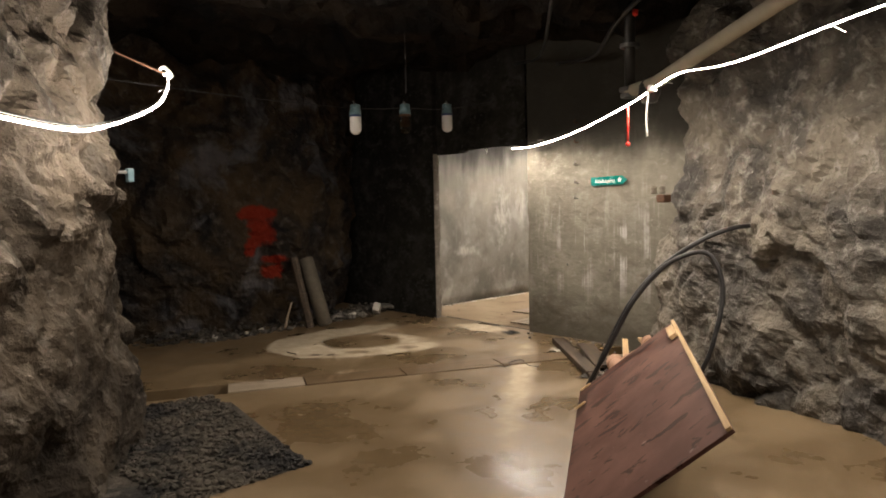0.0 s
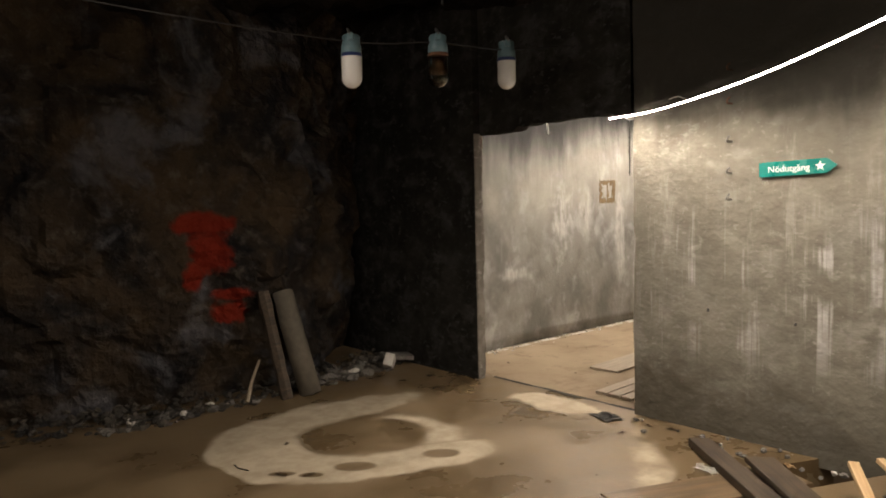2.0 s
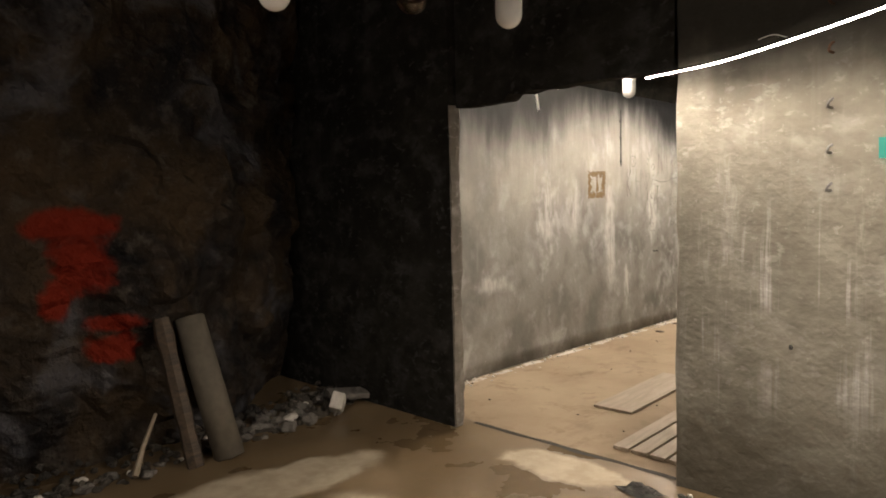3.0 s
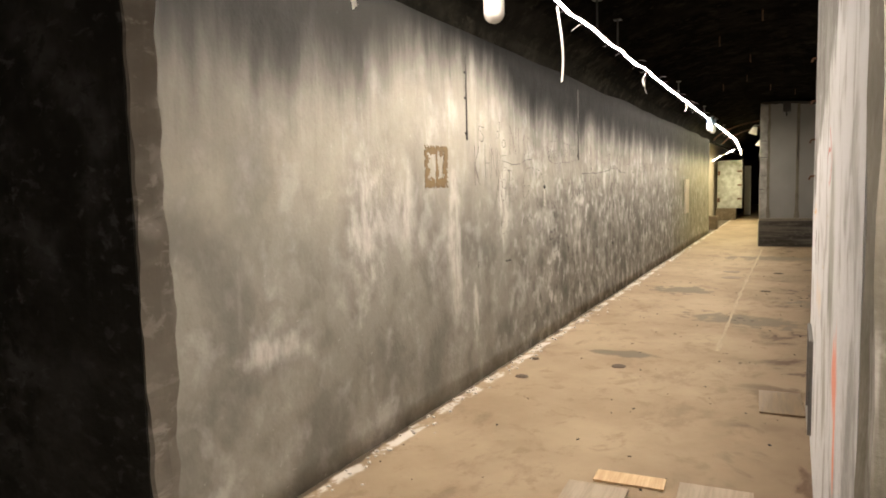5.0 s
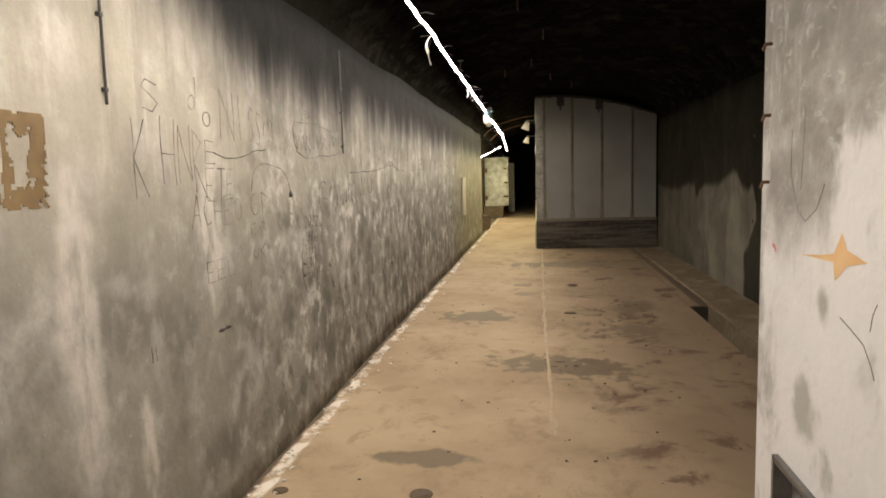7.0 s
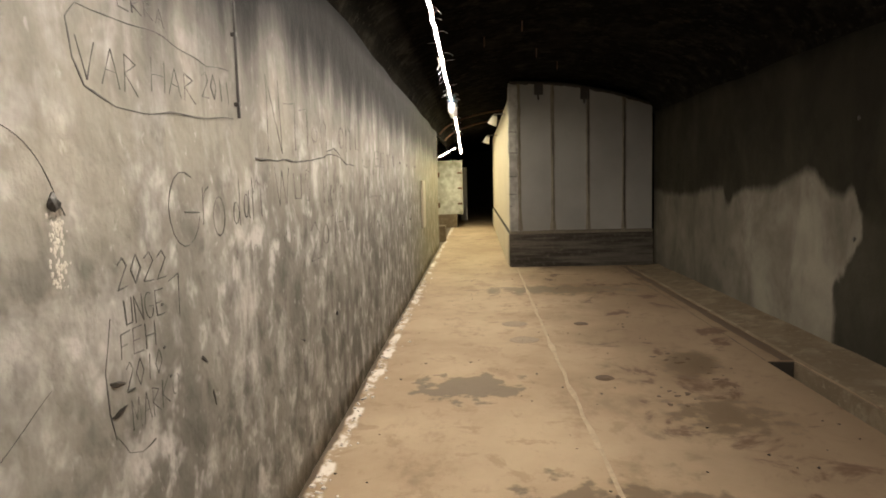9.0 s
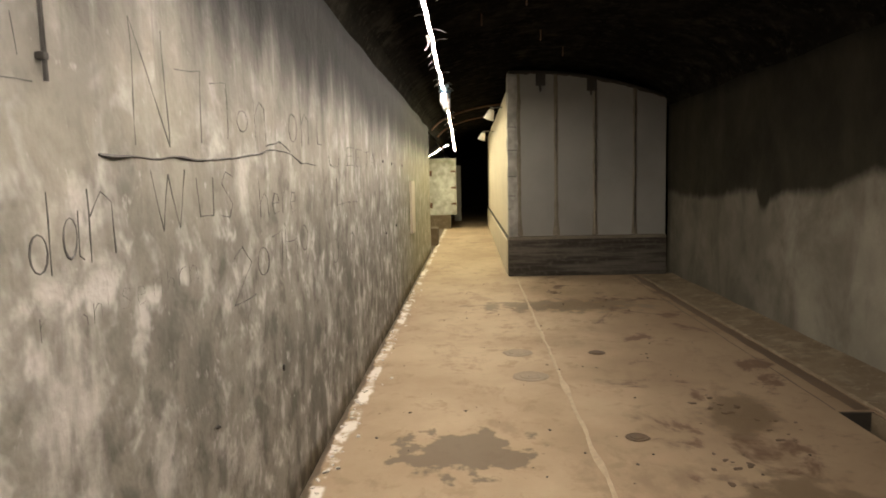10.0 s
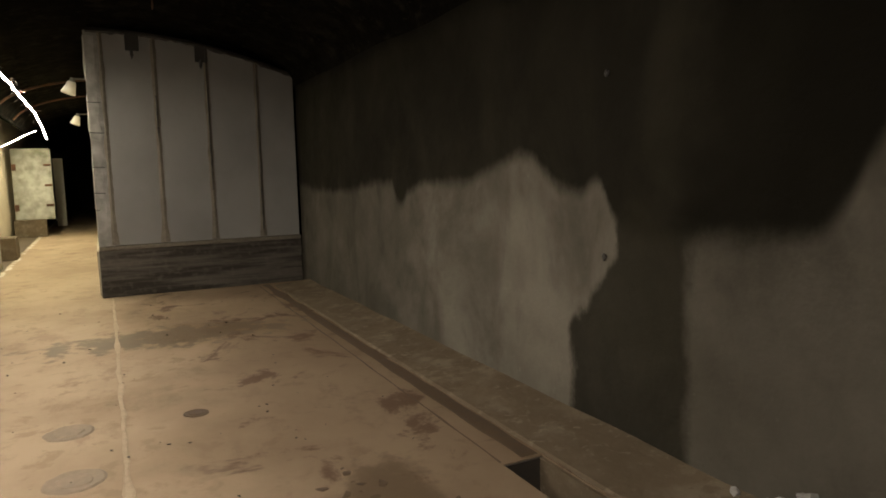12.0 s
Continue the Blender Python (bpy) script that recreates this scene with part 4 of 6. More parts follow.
# ---- LED strips ----
def led_strip(place, pts, label, sag=0.0, ties=0, seed=1, width=0.020, glow=None, rope=False):
    """A flat strip shining down under its black backing, on points relative to place."""
    ob = holder("led_strip", place, label, "led strip", "led strips")
    line = spline(pts, 10) if len(pts) > 2 else [Vector(p) for p in pts]
    line = [p + Vector((0, sag * noise.noise(p * 2.7 + Vector((seed, 0, 0))), sag * noise.noise(p * 3.1 + Vector((0, seed, 0))))) for p in line]
    for nm, h0, h1, w, mat in (("light_band", 0.0, 0.0012, width, glow or M_LED), ("backing", 0.002, 0.012, width + 0.008, M_CABLE)) if not rope else (("light_band", 0.0, width, width, glow), ("backing", width + 0.012, width + 0.02, 0.008, M_CABLE)):
        bm, prev = bmesh.new(), None
        for i, p in enumerate(line):
            d = line[min(i + 1, len(line) - 1)] - line[max(i - 1, 0)]
            side = Vector((-d.y, d.x, 0)).normalized() * w / 2
            up0, up1 = Vector((0, 0, h0)), Vector((0, 0, h1))
            ring = [bm.verts.new(q) for q in (p - side + up0, p + side + up0, p + side + up1, p - side + up1)]
            if prev:
                for k in range(4):
                    bm.faces.new((prev[k], prev[(k + 1) % 4], ring[(k + 1) % 4], ring[k]))
            else:
                bm.faces.new(ring[::-1])
            prev = ring
        bm.faces.new(prev)
        part(nm, bm, mat, ob)
    rnd = random.Random(seed)
    for i in range(ties):
        p = line[int((i + 0.5) / ties * (len(line) - 1))] + Vector((0, 0, 0.012))
        e = Vector((rnd.uniform(-0.05, 0.05), rnd.choice((-1, 1)) * rnd.uniform(0.05, 0.13), rnd.uniform(-0.06, 0.02)))
        part("cable_tie", tube(bmesh.new(), spline([p, p + e * 0.5 + Vector((0, 0, 0.015)), p + e], 4), 0.0018, 5), M_WHITE, ob)
    return ob


main = [(5.6 + 0.6 * i, 5.34 + 0.0105 * (0.6 * i), 2.75 + (0.010 if i % 2 else -0.008)) for i in range(38)] + [(28.6, 5.60, 2.72), (30.0, 5.60, 2.60), (31.0, 5.59, 2.40)]
led_strip((0, 0, 0), main[:25], "bright LED strip tied along a cable under the vault", sag=0.014, ties=30, seed=3)
led_strip((0, 0, 0), main[24:], "yellower LED strip tied along the cable past the cabin", sag=0.014, ties=16, seed=3, glow=M_LED_FAR)
led_strip((0, 0, 0), [(5.13, 3.84, 2.05), (4.88, 3.3, 2.033), (4.54, 2.55, 2.085), (4.18, 1.77, 2.21), (3.85, 1.35, 2.252), (3.60, 1.02, 2.275), (3.35, 0.53, 2.24), (2.9, -0.4, 2.3), (2.2, -1.8, 2.3)], "bright LED strip slung across the sign wall and the rock", seed=5, width=0.012, glow=M_LED_CAVE, ties=3)
led_strip((0, 0, 0), [(1.54, 4.24, 2.49), (1.33, 3.72, 2.315), (1.02, 3.12, 2.096), (0.55, 2.5, 1.89), (0.15, 1.85, 1.80), (-0.6, 1.2, 1.85)], "bright LED strip hung over the rock pillar", width=0.009, glow=M_LED_ROPE, seed=8, ties=2, rope=True)
led_strip((0, 0, 0), [(1.545, 4.25, 2.515), (1.47, 4.08, 2.487), (1.38, 3.88, 2.445)], "short bright LED strip folded back beside the hook", width=0.012, glow=M_LED_ROPE, seed=12, rope=True)
led_strip((0, 0, 0), [(29.7, 5.72, 2.52), (29.75, 6.05, 2.35), (29.8, 6.42, 2.16)], "bright LED strip turning off towards the steel door", seed=9, glow=M_LED_FAR)

# ---- cabin of concrete panels ----
cabin = holder("concrete_cabin", (20.7, 3.35, 0), "white precast panel cabin on a dark concrete plinth", "cabin")
part("plinth", box(bmesh.new(), (6.0, 0.0, 0.285), (12.0, 2.43, 0.57), 0.008), M_PLINTH, cabin, "dark board-marked concrete plinth")
part("ledge", box(bmesh.new(), (0.05, 0.0, 0.595), (0.12, 2.42, 0.05), 0.012), M_JOINT, cabin, "crumbling mortar ledge")


def panel(y0, y1, name="front_panel"):
    bm = bmesh.new()
    n = 6
    lo, hi = [], []
    for d in (0.0, 0.12):
        for i in range(n + 1):
            y = y0 + (y1 - y0) * i / n
            top = cabin_top(y)
            lo.append(bm.verts.new((d, y - 3.35, 0.625)))
            hi.append(bm.verts.new((d, y - 3.35, top)))
    k = n + 1
    for i in range(n):
        bm.faces.new((lo[i], lo[i + 1], hi[i + 1], hi[i]))
        bm.faces.new((lo[k + i], hi[k + i], hi[k + i + 1], lo[k + i + 1]))
        bm.faces.new((hi[i], hi[i + 1], hi[k + i + 1], hi[k + i]))
        bm.faces.new((lo[i], lo[k + i], lo[k + i + 1], lo[i + 1]))
    bm.faces.new((lo[0], hi[0], hi[k], lo[k]))
    bm.faces.new((lo[n], lo[k + n], hi[k + n], hi[n]))
    part(name, bm, M_PANEL, cabin)


for y0, y1 in ((2.16, 2.615), (2.645, 3.215), (3.245, 3.805), (3.84, 4.38)):
    panel(y0, y1)
panel(4.40, 4.555, "corner_panel")
# mortar joints and tar runs between the panels
for i, y in enumerate((2.63, 3.23, 3.8225, 4.39)):
    top = cabin_top(y) - 0.02
    bm, prev = bmesh.new(), None
    for j in range(31):
        z = 0.63 + (top - 0.63) * j / 30
        w = 0.026 + 0.02 * abs(noise.noise(Vector((i * 9.1, 0, z * 5)))) + (0.02 if z < 0.9 else 0) * (0.9 - z) / 0.27
        ring = [bm.verts.new(p) for p in ((-0.004, y - w - 3.35, z), (-0.012, y - 3.35, z), (-0.004, y + w - 3.35, z), (0.02, y - 3.35, z))]
        if prev:
            for k in range(4):
                bm.faces.new((prev[k], prev[(k + 1) % 4], ring[(k + 1) % 4], ring[k]))
        prev = ring
    part("mortar_joint", bm, M_JOINT, cabin)
    if 0 < i < 3 or i == 0:
        z0, z1 = ((0.72, 2.72), (1.25, 2.98), (1.9, 2.4))[i]
        bm = bmesh.new()
        pts = [(-0.012, y - 3.35 + 0.006 * noise.noise(Vector((i, 2, z0 + (z1 - z0) * q / 24 * 6))), z0 + (z1 - z0) * q / 24) for q in range(25)]
        tube(bm, pts, [0.006 + 0.022 * max(0, noise.noise(Vector((i * 4, 1, q * 0.9)))) for q in range(25)], 6)
        part("tar_run", bm, M_TAR, cabin, "black tar run")
for y, z, h in ((4.05, 2.99, 0.26), (3.28, 2.98, 0.14)):
    bm = bmesh.new()
    box(bm, (-0.004, y - 3.35, cabin_top(y) - 0.10), (0.02, 0.15, 0.2), 0.008)
    rough_block(bm, 0.05, 3.0 + y, (0.3, 0.6, 1.8), (-0.01, y - 3.35 + 0.01, cabin_top(y) - 0.22))
    part("tar_patch", bm, M_TAR, cabin, "black tar patch")
bm, prev = bmesh.new(), None
for j in range(81):
    y = 2.17 + 2.36 * j / 80
    low = 0.025 + 0.05 * max(0.0, noise.noise(Vector((y * 5.0, 2.0, 7.0)))) + 0.02 * noise.noise(Vector((y * 17.0, 1.0, 3.0)))
    top = cabin_top(y)
    ring = [bm.verts.new(p) for p in ((-0.005, y - 3.35, top - max(low, 0.01)), (-0.014, y - 3.35, top - 0.005), (-0.006, y - 3.35, top + 0.03), (0.10, y - 3.35, top + 0.03))]
    if prev:
        for k in range(3):
            bm.faces.new((prev[k], prev[k + 1], ring[k + 1], ring[k]))
    prev = ring
part("tar_seam", bm, M_TAR, cabin, "ragged black tar seam under the vault")
bm, prev = bmesh.new(), None
for j in range(61):
    z = 0.62 + 2.44 * j / 60
    a, b, c = [noise.noise(Vector((q, 4.0, z * 6.0))) for q in (1.5, 7.5, 13.5)]
    ring = [bm.verts.new(p) for p in ((0.0, 1.03 + 0.03 * a, z), (-0.012 - 0.012 * b, 1.10 + 0.03 * c, z), (-0.008 - 0.014 * c, 1.205 + 0.012 * a, z), (0.06, 1.215 + 0.012 * b, z))]
    if prev:
        for k in range(3):
            bm.faces.new((prev[k], prev[k + 1], ring[k + 1], ring[k]))
    prev = ring
part("broken_corner", bm, M_LIMEGREY, cabin, "crumbled pale mortar corner")
part("side_wall", box(bmesh.new(), (6.05, 1.185, 1.75), (11.9, 0.04, 2.26), 0.004), M_BEIGE, cabin, "cream painted side wall")
part("side_base", box(bmesh.new(), (6.05, 1.228, 0.29), (11.9, 0.02, 0.55), 0.004), M_BEIGE, cabin, "cream painted base")
part("roof", box(bmesh.new(), (6.05, 0.0, 2.55), (11.8, 2.3, 0.1), 0.004), M_PANEL, cabin)
for z, l in ((1.05, 0.05), (1.25, 0.12), (1.55, 0.14), (1.95, 0.16), (2.3, 0.14)):
    part("rebar_end", tube(bmesh.new(), [(-0.02, 1.22 - l, z), (-0.02, 1.22, z + 0.005)], 0.005, 6), M_TAR, cabin)

# ---- the three festoon lamps and their wire ----
def festoon_lamp(place, clear=False, yaw=0.0, length=0.16, drop=0.0):
    lamp = holder("festoon_lamp", place, ("blue-grey wire-hung lamp with a clear dome and dead bulb" if clear else "blue-grey hanging lamp with a white opal glass dome"), "lamp", "festoon lamps")
    lamp.rotation_euler, lamp.scale = (0, 0, yaw), (1.2, 1.2, 1.2)
    L = length
    part("cap", lathe(bmesh.new(), [(0, L + 0.085), (0.036, L + 0.085), (0.042, L + 0.078), (0.040, L + 0.05), (0.046, L + 0.035), (0.048, L + 0.0), (0.0, L)], 18), M_CAP, lamp, smooth=True)
    for s in (-1, 1):
        part("lug", box(bmesh.new(), (s * 0.045, 0, L + 0.07), (0.022, 0.03, 0.034), 0.006), M_CAP, lamp)
    part("ring", lathe(bmesh.new(), [(0, L), (0.049, L), (0.050, L - 0.012), (0.047, L - 0.016), (0, L - 0.016)], 18), M_RUST if clear else M_BLUE, lamp)
    R = 0.048
    prof = [(R, L - 0.016), (R, R)] + [(R * math.cos(a), R - R * math.sin(a)) for a in [math.pi / 2 * i / 8 for i in range(1, 9)]]
    if clear:
        prof += [((R - 0.003) * math.cos(a), R - (R - 0.003) * math.sin(a)) for a in [math.pi / 2 * i / 8 for i in range(8, 0, -1)]] + [(R - 0.003, R), (R - 0.003, L - 0.016)]
    dome = part("dome", lathe(bmesh.new(), prof, 24), M_GLASS if clear else M_OPAL, lamp, "clear glass dome" if clear else "white opal dome", smooth=True)
    if clear:
        part("bulb", lathe(bmesh.new(), [(0, L - 0.02), (0.014, L - 0.02), (0.014, L - 0.05), (0.022, L - 0.08), (0.016, L - 0.10), (0, L - 0.105)], 12), M_RUST, dome, "burnt-out bulb", smooth=True)
    for s in (-1, 1):
        part("clip", tube(bmesh.new(), spline([(s * 0.03, 0, L + 0.085), (s * 0.055, 0.01, L + 0.10), (s * 0.085, 0.0, L + 0.075)], 5), 0.006, 6), M_WHITE if s > 0 else M_STEEL, lamp, "pale wire clip")
    if drop:
        part("hanger", tube(bmesh.new(), [(0, 0, L + 0.08), (0.004, 0, L + 0.085 + drop)], 0.005, 6), M_CABLE, lamp)
    return lamp


festoon_lamp((3.40, 4.35, 2.16), yaw=0.9)
festoon_lamp((3.81, 4.08, 2.165), clear=True, yaw=0.9)
festoon_lamp((4.40, 4.10, 2.215), yaw=0.9)
bm = bmesh.new()
tube(bm, spline([(0.9, 4.6, 2.52), (2.2, 4.55, 2.46), (3.40, 4.35, 2.42), (3.81, 4.08, 2.42), (4.40, 4.10, 2.46), (5.21, 4.2, 2.62)], 10), 0.004, 5)
solid("lamp_wire", bm, M_CABLE, "thin dark wire slung across the chamber", "wire")
for x, y, z in ((7.7, 5.37, 2.38), (19.4, 5.47, 2.50), (19.95, 5.46, 2.49)):
    festoon_lamp((x, y, z), yaw=1.5, length=0.16, drop=0.08 if z < 2.4 else 0.0)


# ---- left tunnel wall: marks, cracks, scribbles ----
WALL = bpy.data.objects["wall_left"]


def wall_y(x, z):
    return 6.0 + 0.012 * noise.noise(Vector((x * 0.9, 0.7, z * 1.1)))


GLYPH = {"V": [(0, 1, .5, 0), (.5, 0, 1, 1)], "A": [(0, 0, .5, 1), (.5, 1, 1, 0), (.2, .4, .8, .4)], "R": [(0, 0, 0, 1), (0, 1, .8, .8), (.8, .8, 0, .5), (0, .5, 1, 0)], "H": [(0, 0, 0, 1), (1, 0, 1, 1), (0, .5, 1, .5)],
         "2": [(0, .8, .5, 1), (.5, 1, .9, .7), (.9, .7, 0, 0), (0, 0, 1, 0)], "0": [(.5, 0, 0, .5), (0, .5, .5, 1), (.5, 1, 1, .5), (1, .5, .5, 0)], "1": [(.5, 0, .5, 1)], "E": [(0, 0, 0, 1), (0, 1, 1, 1), (0, .5, .7, .5), (0, 0, 1, 0)],
         "K": [(0, 0, 0, 1), (0, .5, .9, 1), (0, .5, 1, 0)], "G": [(.9, .9, .3, 1), (.3, 1, 0, .5), (0, .5, .3, 0), (.3, 0, .9, .2), (.9, .2, .9, .5), (.9, .5, .5, .5)], "N": [(0, 0, 0, 1), (0, 1, 1, 0), (1, 0, 1, 1)], "U": [(0, 1, .1, .1), (.1, .1, .9, .1), (.9, .1, 1, 1)],
         "O": [(.5, 0, .05, .3), (.05, .3, .05, .7), (.05, .7, .5, 1), (.5, 1, .95, .7), (.95, .7, .95, .3), (.95, .3, .5, 0)],
         "S": [(1, .9, .3, 1), (.3, 1, 0, .75), (0, .75, 1, .3), (1, .3, .6, 0), (.6, 0, 0, .1)], "T": [(.5, 0, .5, 1), (0, 1, 1, 1)], "F": [(0, 0, 0, 1), (0, 1, 1, 1), (0, .5, .7, .5)], "L": [(0, 1, 0, 0), (0, 0, 1, 0)], "C": [(1, .9, .4, 1), (.4, 1, 0, .5), (0, .5, .4, 0), (.4, 0, 1, .1)],
         "M": [(0, 0, .1, 1), (.1, 1, .5, .3), (.5, .3, .9, 1), (.9, 1, 1, 0)], "Z": [(0, 1, 1, 1), (1, 1, 0, 0), (0, 0, 1, 0)], "I": [(.5, 0, .5, 1)]}


RING = [(0.5 + 0.42 * math.cos(a * math.tau / 12), 0.45 + 0.38 * math.sin(a * math.tau / 12)) for a in range(13)]
GLYPH["O"] = GLYPH["o"] = [p + q for p, q in zip(RING, RING[1:])]
GLYPH["d"] = [(0.5 * p[0] + 0.1, 0.6 * p[1], 0.5 * q[0] + 0.1, 0.6 * q[1]) for p, q in zip(RING, RING[1:])] + [(.62, 1, .62, 0)]
GLYPH["a"] = [(0.75 * p[0], p[1], 0.75 * q[0], q[1]) for p, q in zip(RING, RING[1:])] + [(.75, .95, .78, .1), (.78, .1, 1, 0)]
GLYPH["r"] = [(.1, 1, .1, 0), (.1, .6, .4, .9), (.4, .9, .9, 1)]
GLYPH["n"] = [(0, 1, .05, 0), (.05, .6, .4, .95), (.4, .95, .75, .8), (.75, .8, .85, 0)]
GLYPH["h"] = [(.05, 1, .1, 0), (.1, .35, .45, .6), (.45, .6, .75, .45), (.75, .45, .8, 0)]
GLYPH["e"] = [(.1, .5, .85, .55), (.85, .55, .75, .9), (.75, .9, .35, .95), (.35, .95, .1, .5), (.1, .5, .3, .05), (.3, .05, .9, .15)]
GLYPH["s"] = [(.9, .9, .4, 1), (.4, 1, .1, .75), (.1, .75, .8, .35), (.8, .35, .6, .05), (.6, .05, .05, .1)]
GLYPH["7"] = [(0, .9, 1, 1), (1, 1, .9, 0)]
GLYPH["W"] = [(0, 1, .25, 0), (.25, 0, .5, .9), (.5, .9, .75, .05), (.75, .05, 1, 1)]
BOW = [(0.5 + 0.5 * math.cos(math.radians(a)), 0.5 + 0.5 * math.sin(math.radians(a))) for a in range(60, 355, 22)]
GLYPH["G"] = [p + q for p, q in zip(BOW, BOW[1:])] + [(.5, .47, 1, .44)]


def on_wall(bm, pts, r):
    """A thin uneven line drawn on the left wall through (x, z) points."""
    out = []
    for a, b in zip(pts, pts[1:]):
        n = max(2, int(math.hypot(b[0] - a[0], b[1] - a[1]) / 0.05))
        out += [(a[0] + (b[0] - a[0]) * i / n, a[1] + (b[1] - a[1]) * i / n) for i in range(n)]
    out.append(pts[-1])
    line = []
    for x, z in out:
        w = Vector((x * 5, z * 5, 1.0))
        x, z = x + 0.02 * noise.noise(w), z + 0.016 * noise.noise(w + Vector((5, 5, 5)))
        line.append((x, wall_y(x, z) + 0.0005, z))
    tube(bm, line, [r * (0.35 + 1.1 * abs(noise.noise(Vector((x * 9, z * 9, 2))))) for x, _, z in line], 5)


def scribble(text, x, z, w, h, r=0.0024, drop=0.0):
    bm = bmesh.new()
    n = len(text)
    for i, ch in enumerate(text):
        x0, z0 = x + w * i / n, z - drop * i / n
        for a, b, c, d in GLYPH.get(ch, []):
            k = w / n * 0.75
            on_wall(bm, [(x0 + a * k, z0 + b * h), (x0 + c * k, z0 + d * h)], r)
    part("scribble", bm, M_PENCIL, WALL)


for ch, x, z, w, h in (("S", 8.87, 1.82, 0.10, 0.11), ("K", 8.78, 1.50, 0.09, 0.29), ("H", 8.98, 1.54, 0.10, 0.27), ("N", 9.11, 1.55, 0.10, 0.24), ("R", 9.24, 1.50, 0.09, 0.27), ("E", 9.35, 1.63, 0.08, 0.10),
                       ("N", 9.51, 1.75, 0.14, 0.23), ("I", 9.70, 1.76, 0.04, 0.22), ("s", 9.82, 1.74, 0.06, 0.19), ("s", 9.91, 1.73, 0.06, 0.18), ("o", 10.00, 1.77, 0.05, 0.11), ("n", 10.07, 1.76, 0.07, 0.13),
                       ("d", 9.20, 1.86, 0.12, 0.14), ("o", 9.33, 1.79, 0.08, 0.08)):
    scribble(ch, x, z, w / 0.75, h, 0.0034)
scribble("ETE", 9.34, 1.47, 0.30, 0.14, 0.003)
scribble("ACHEO", 9.19, 1.35, 0.52, 0.14, 0.0028)
scribble("GR", 9.80, 1.37, 0.28, 0.11, 0.0026)
scribble("FAR", 9.78, 1.28, 0.22, 0.05, 0.002)
scribble("OK", 9.80, 1.14, 0.18, 0.08, 0.0024)
scribble("ERRA", 10.69, 1.945, 0.27, 0.045, 0.0034)
scribble("VAR", 10.49, 1.735, 0.30, 0.095, 0.0034)
scribble("HAR", 10.84, 1.755, 0.32, 0.085, 0.0034)
scribble("2011", 11.19, 1.785, 0.28, 0.075, 0.0034)
scribble("2022", 10.59, 1.245, 0.27, 0.075, 0.0034)
scribble("UNGE", 10.61, 1.145, 0.22, 0.07, 0.0034)
scribble("FEH", 10.58, 1.07, 0.19, 0.065, 0.0034)
scribble("2010", 10.60, 0.99, 0.20, 0.065, 0.0034)
scribble("MARKO", 10.61, 0.89, 0.30, 0.075, 0.0024)
for ch, x, z, w, h in (("G", 10.89, 1.31, 0.21, 0.23), ("r", 11.12, 1.37, 0.06, 0.12), ("o", 11.21, 1.31, 0.13, 0.18), ("d", 11.39, 1.35, 0.14, 0.17), ("a", 11.52, 1.37, 0.08, 0.11), ("n", 11.62, 1.36, 0.14, 0.16),
                       ("W", 11.94, 1.40, 0.22, 0.17), ("U", 12.24, 1.41, 0.14, 0.14), ("s", 12.44, 1.40, 0.14, 0.17), ("h", 12.86, 1.39, 0.16, 0.17), ("e", 13.04, 1.39, 0.13, 0.10), ("r", 13.2, 1.39, 0.12, 0.10), ("e", 13.34, 1.38, 0.13, 0.10),
                       ("2", 12.52, 1.09, 0.24, 0.20), ("o", 12.80, 1.13, 0.17, 0.16), ("7", 13.02, 1.14, 0.16, 0.18), ("H", 13.24, 1.17, 0.22, 0.17), ("O", 13.52, 1.17, 0.18, 0.17),
                       ("N", 11.87, 1.63, 0.20, 0.33), ("7", 12.14, 1.66, 0.18, 0.23), ("7", 12.40, 1.68, 0.16, 0.20), ("o", 12.64, 1.71, 0.14, 0.11), ("n", 12.86, 1.70, 0.17, 0.17), ("O", 13.36, 1.72, 0.18, 0.17), ("n", 13.62, 1.72, 0.2, 0.17), ("L", 14.0, 1.74, 0.14, 0.17),
                       ("7", 10.85, 1.12, 0.06, 0.12), ("L", 14.50, 1.38, 0.80, 0.17), ("U", 14.3, 1.62, 0.3, 0.06)):
    scribble(ch, x, z, w / 0.75, h, 0.0034)
scribble("rnhnrse", 11.42, 1.22, 0.46, 0.05, 0.0014)
scribble("nhrn", 11.9, 1.23, 0.34, 0.05, 0.0014)
scribble("EETA", 14.9, 1.64, 1.5, 0.13, 0.004)
scribble("OhO", 14.3, 1.0, 0.9, 0.2, 0.003)
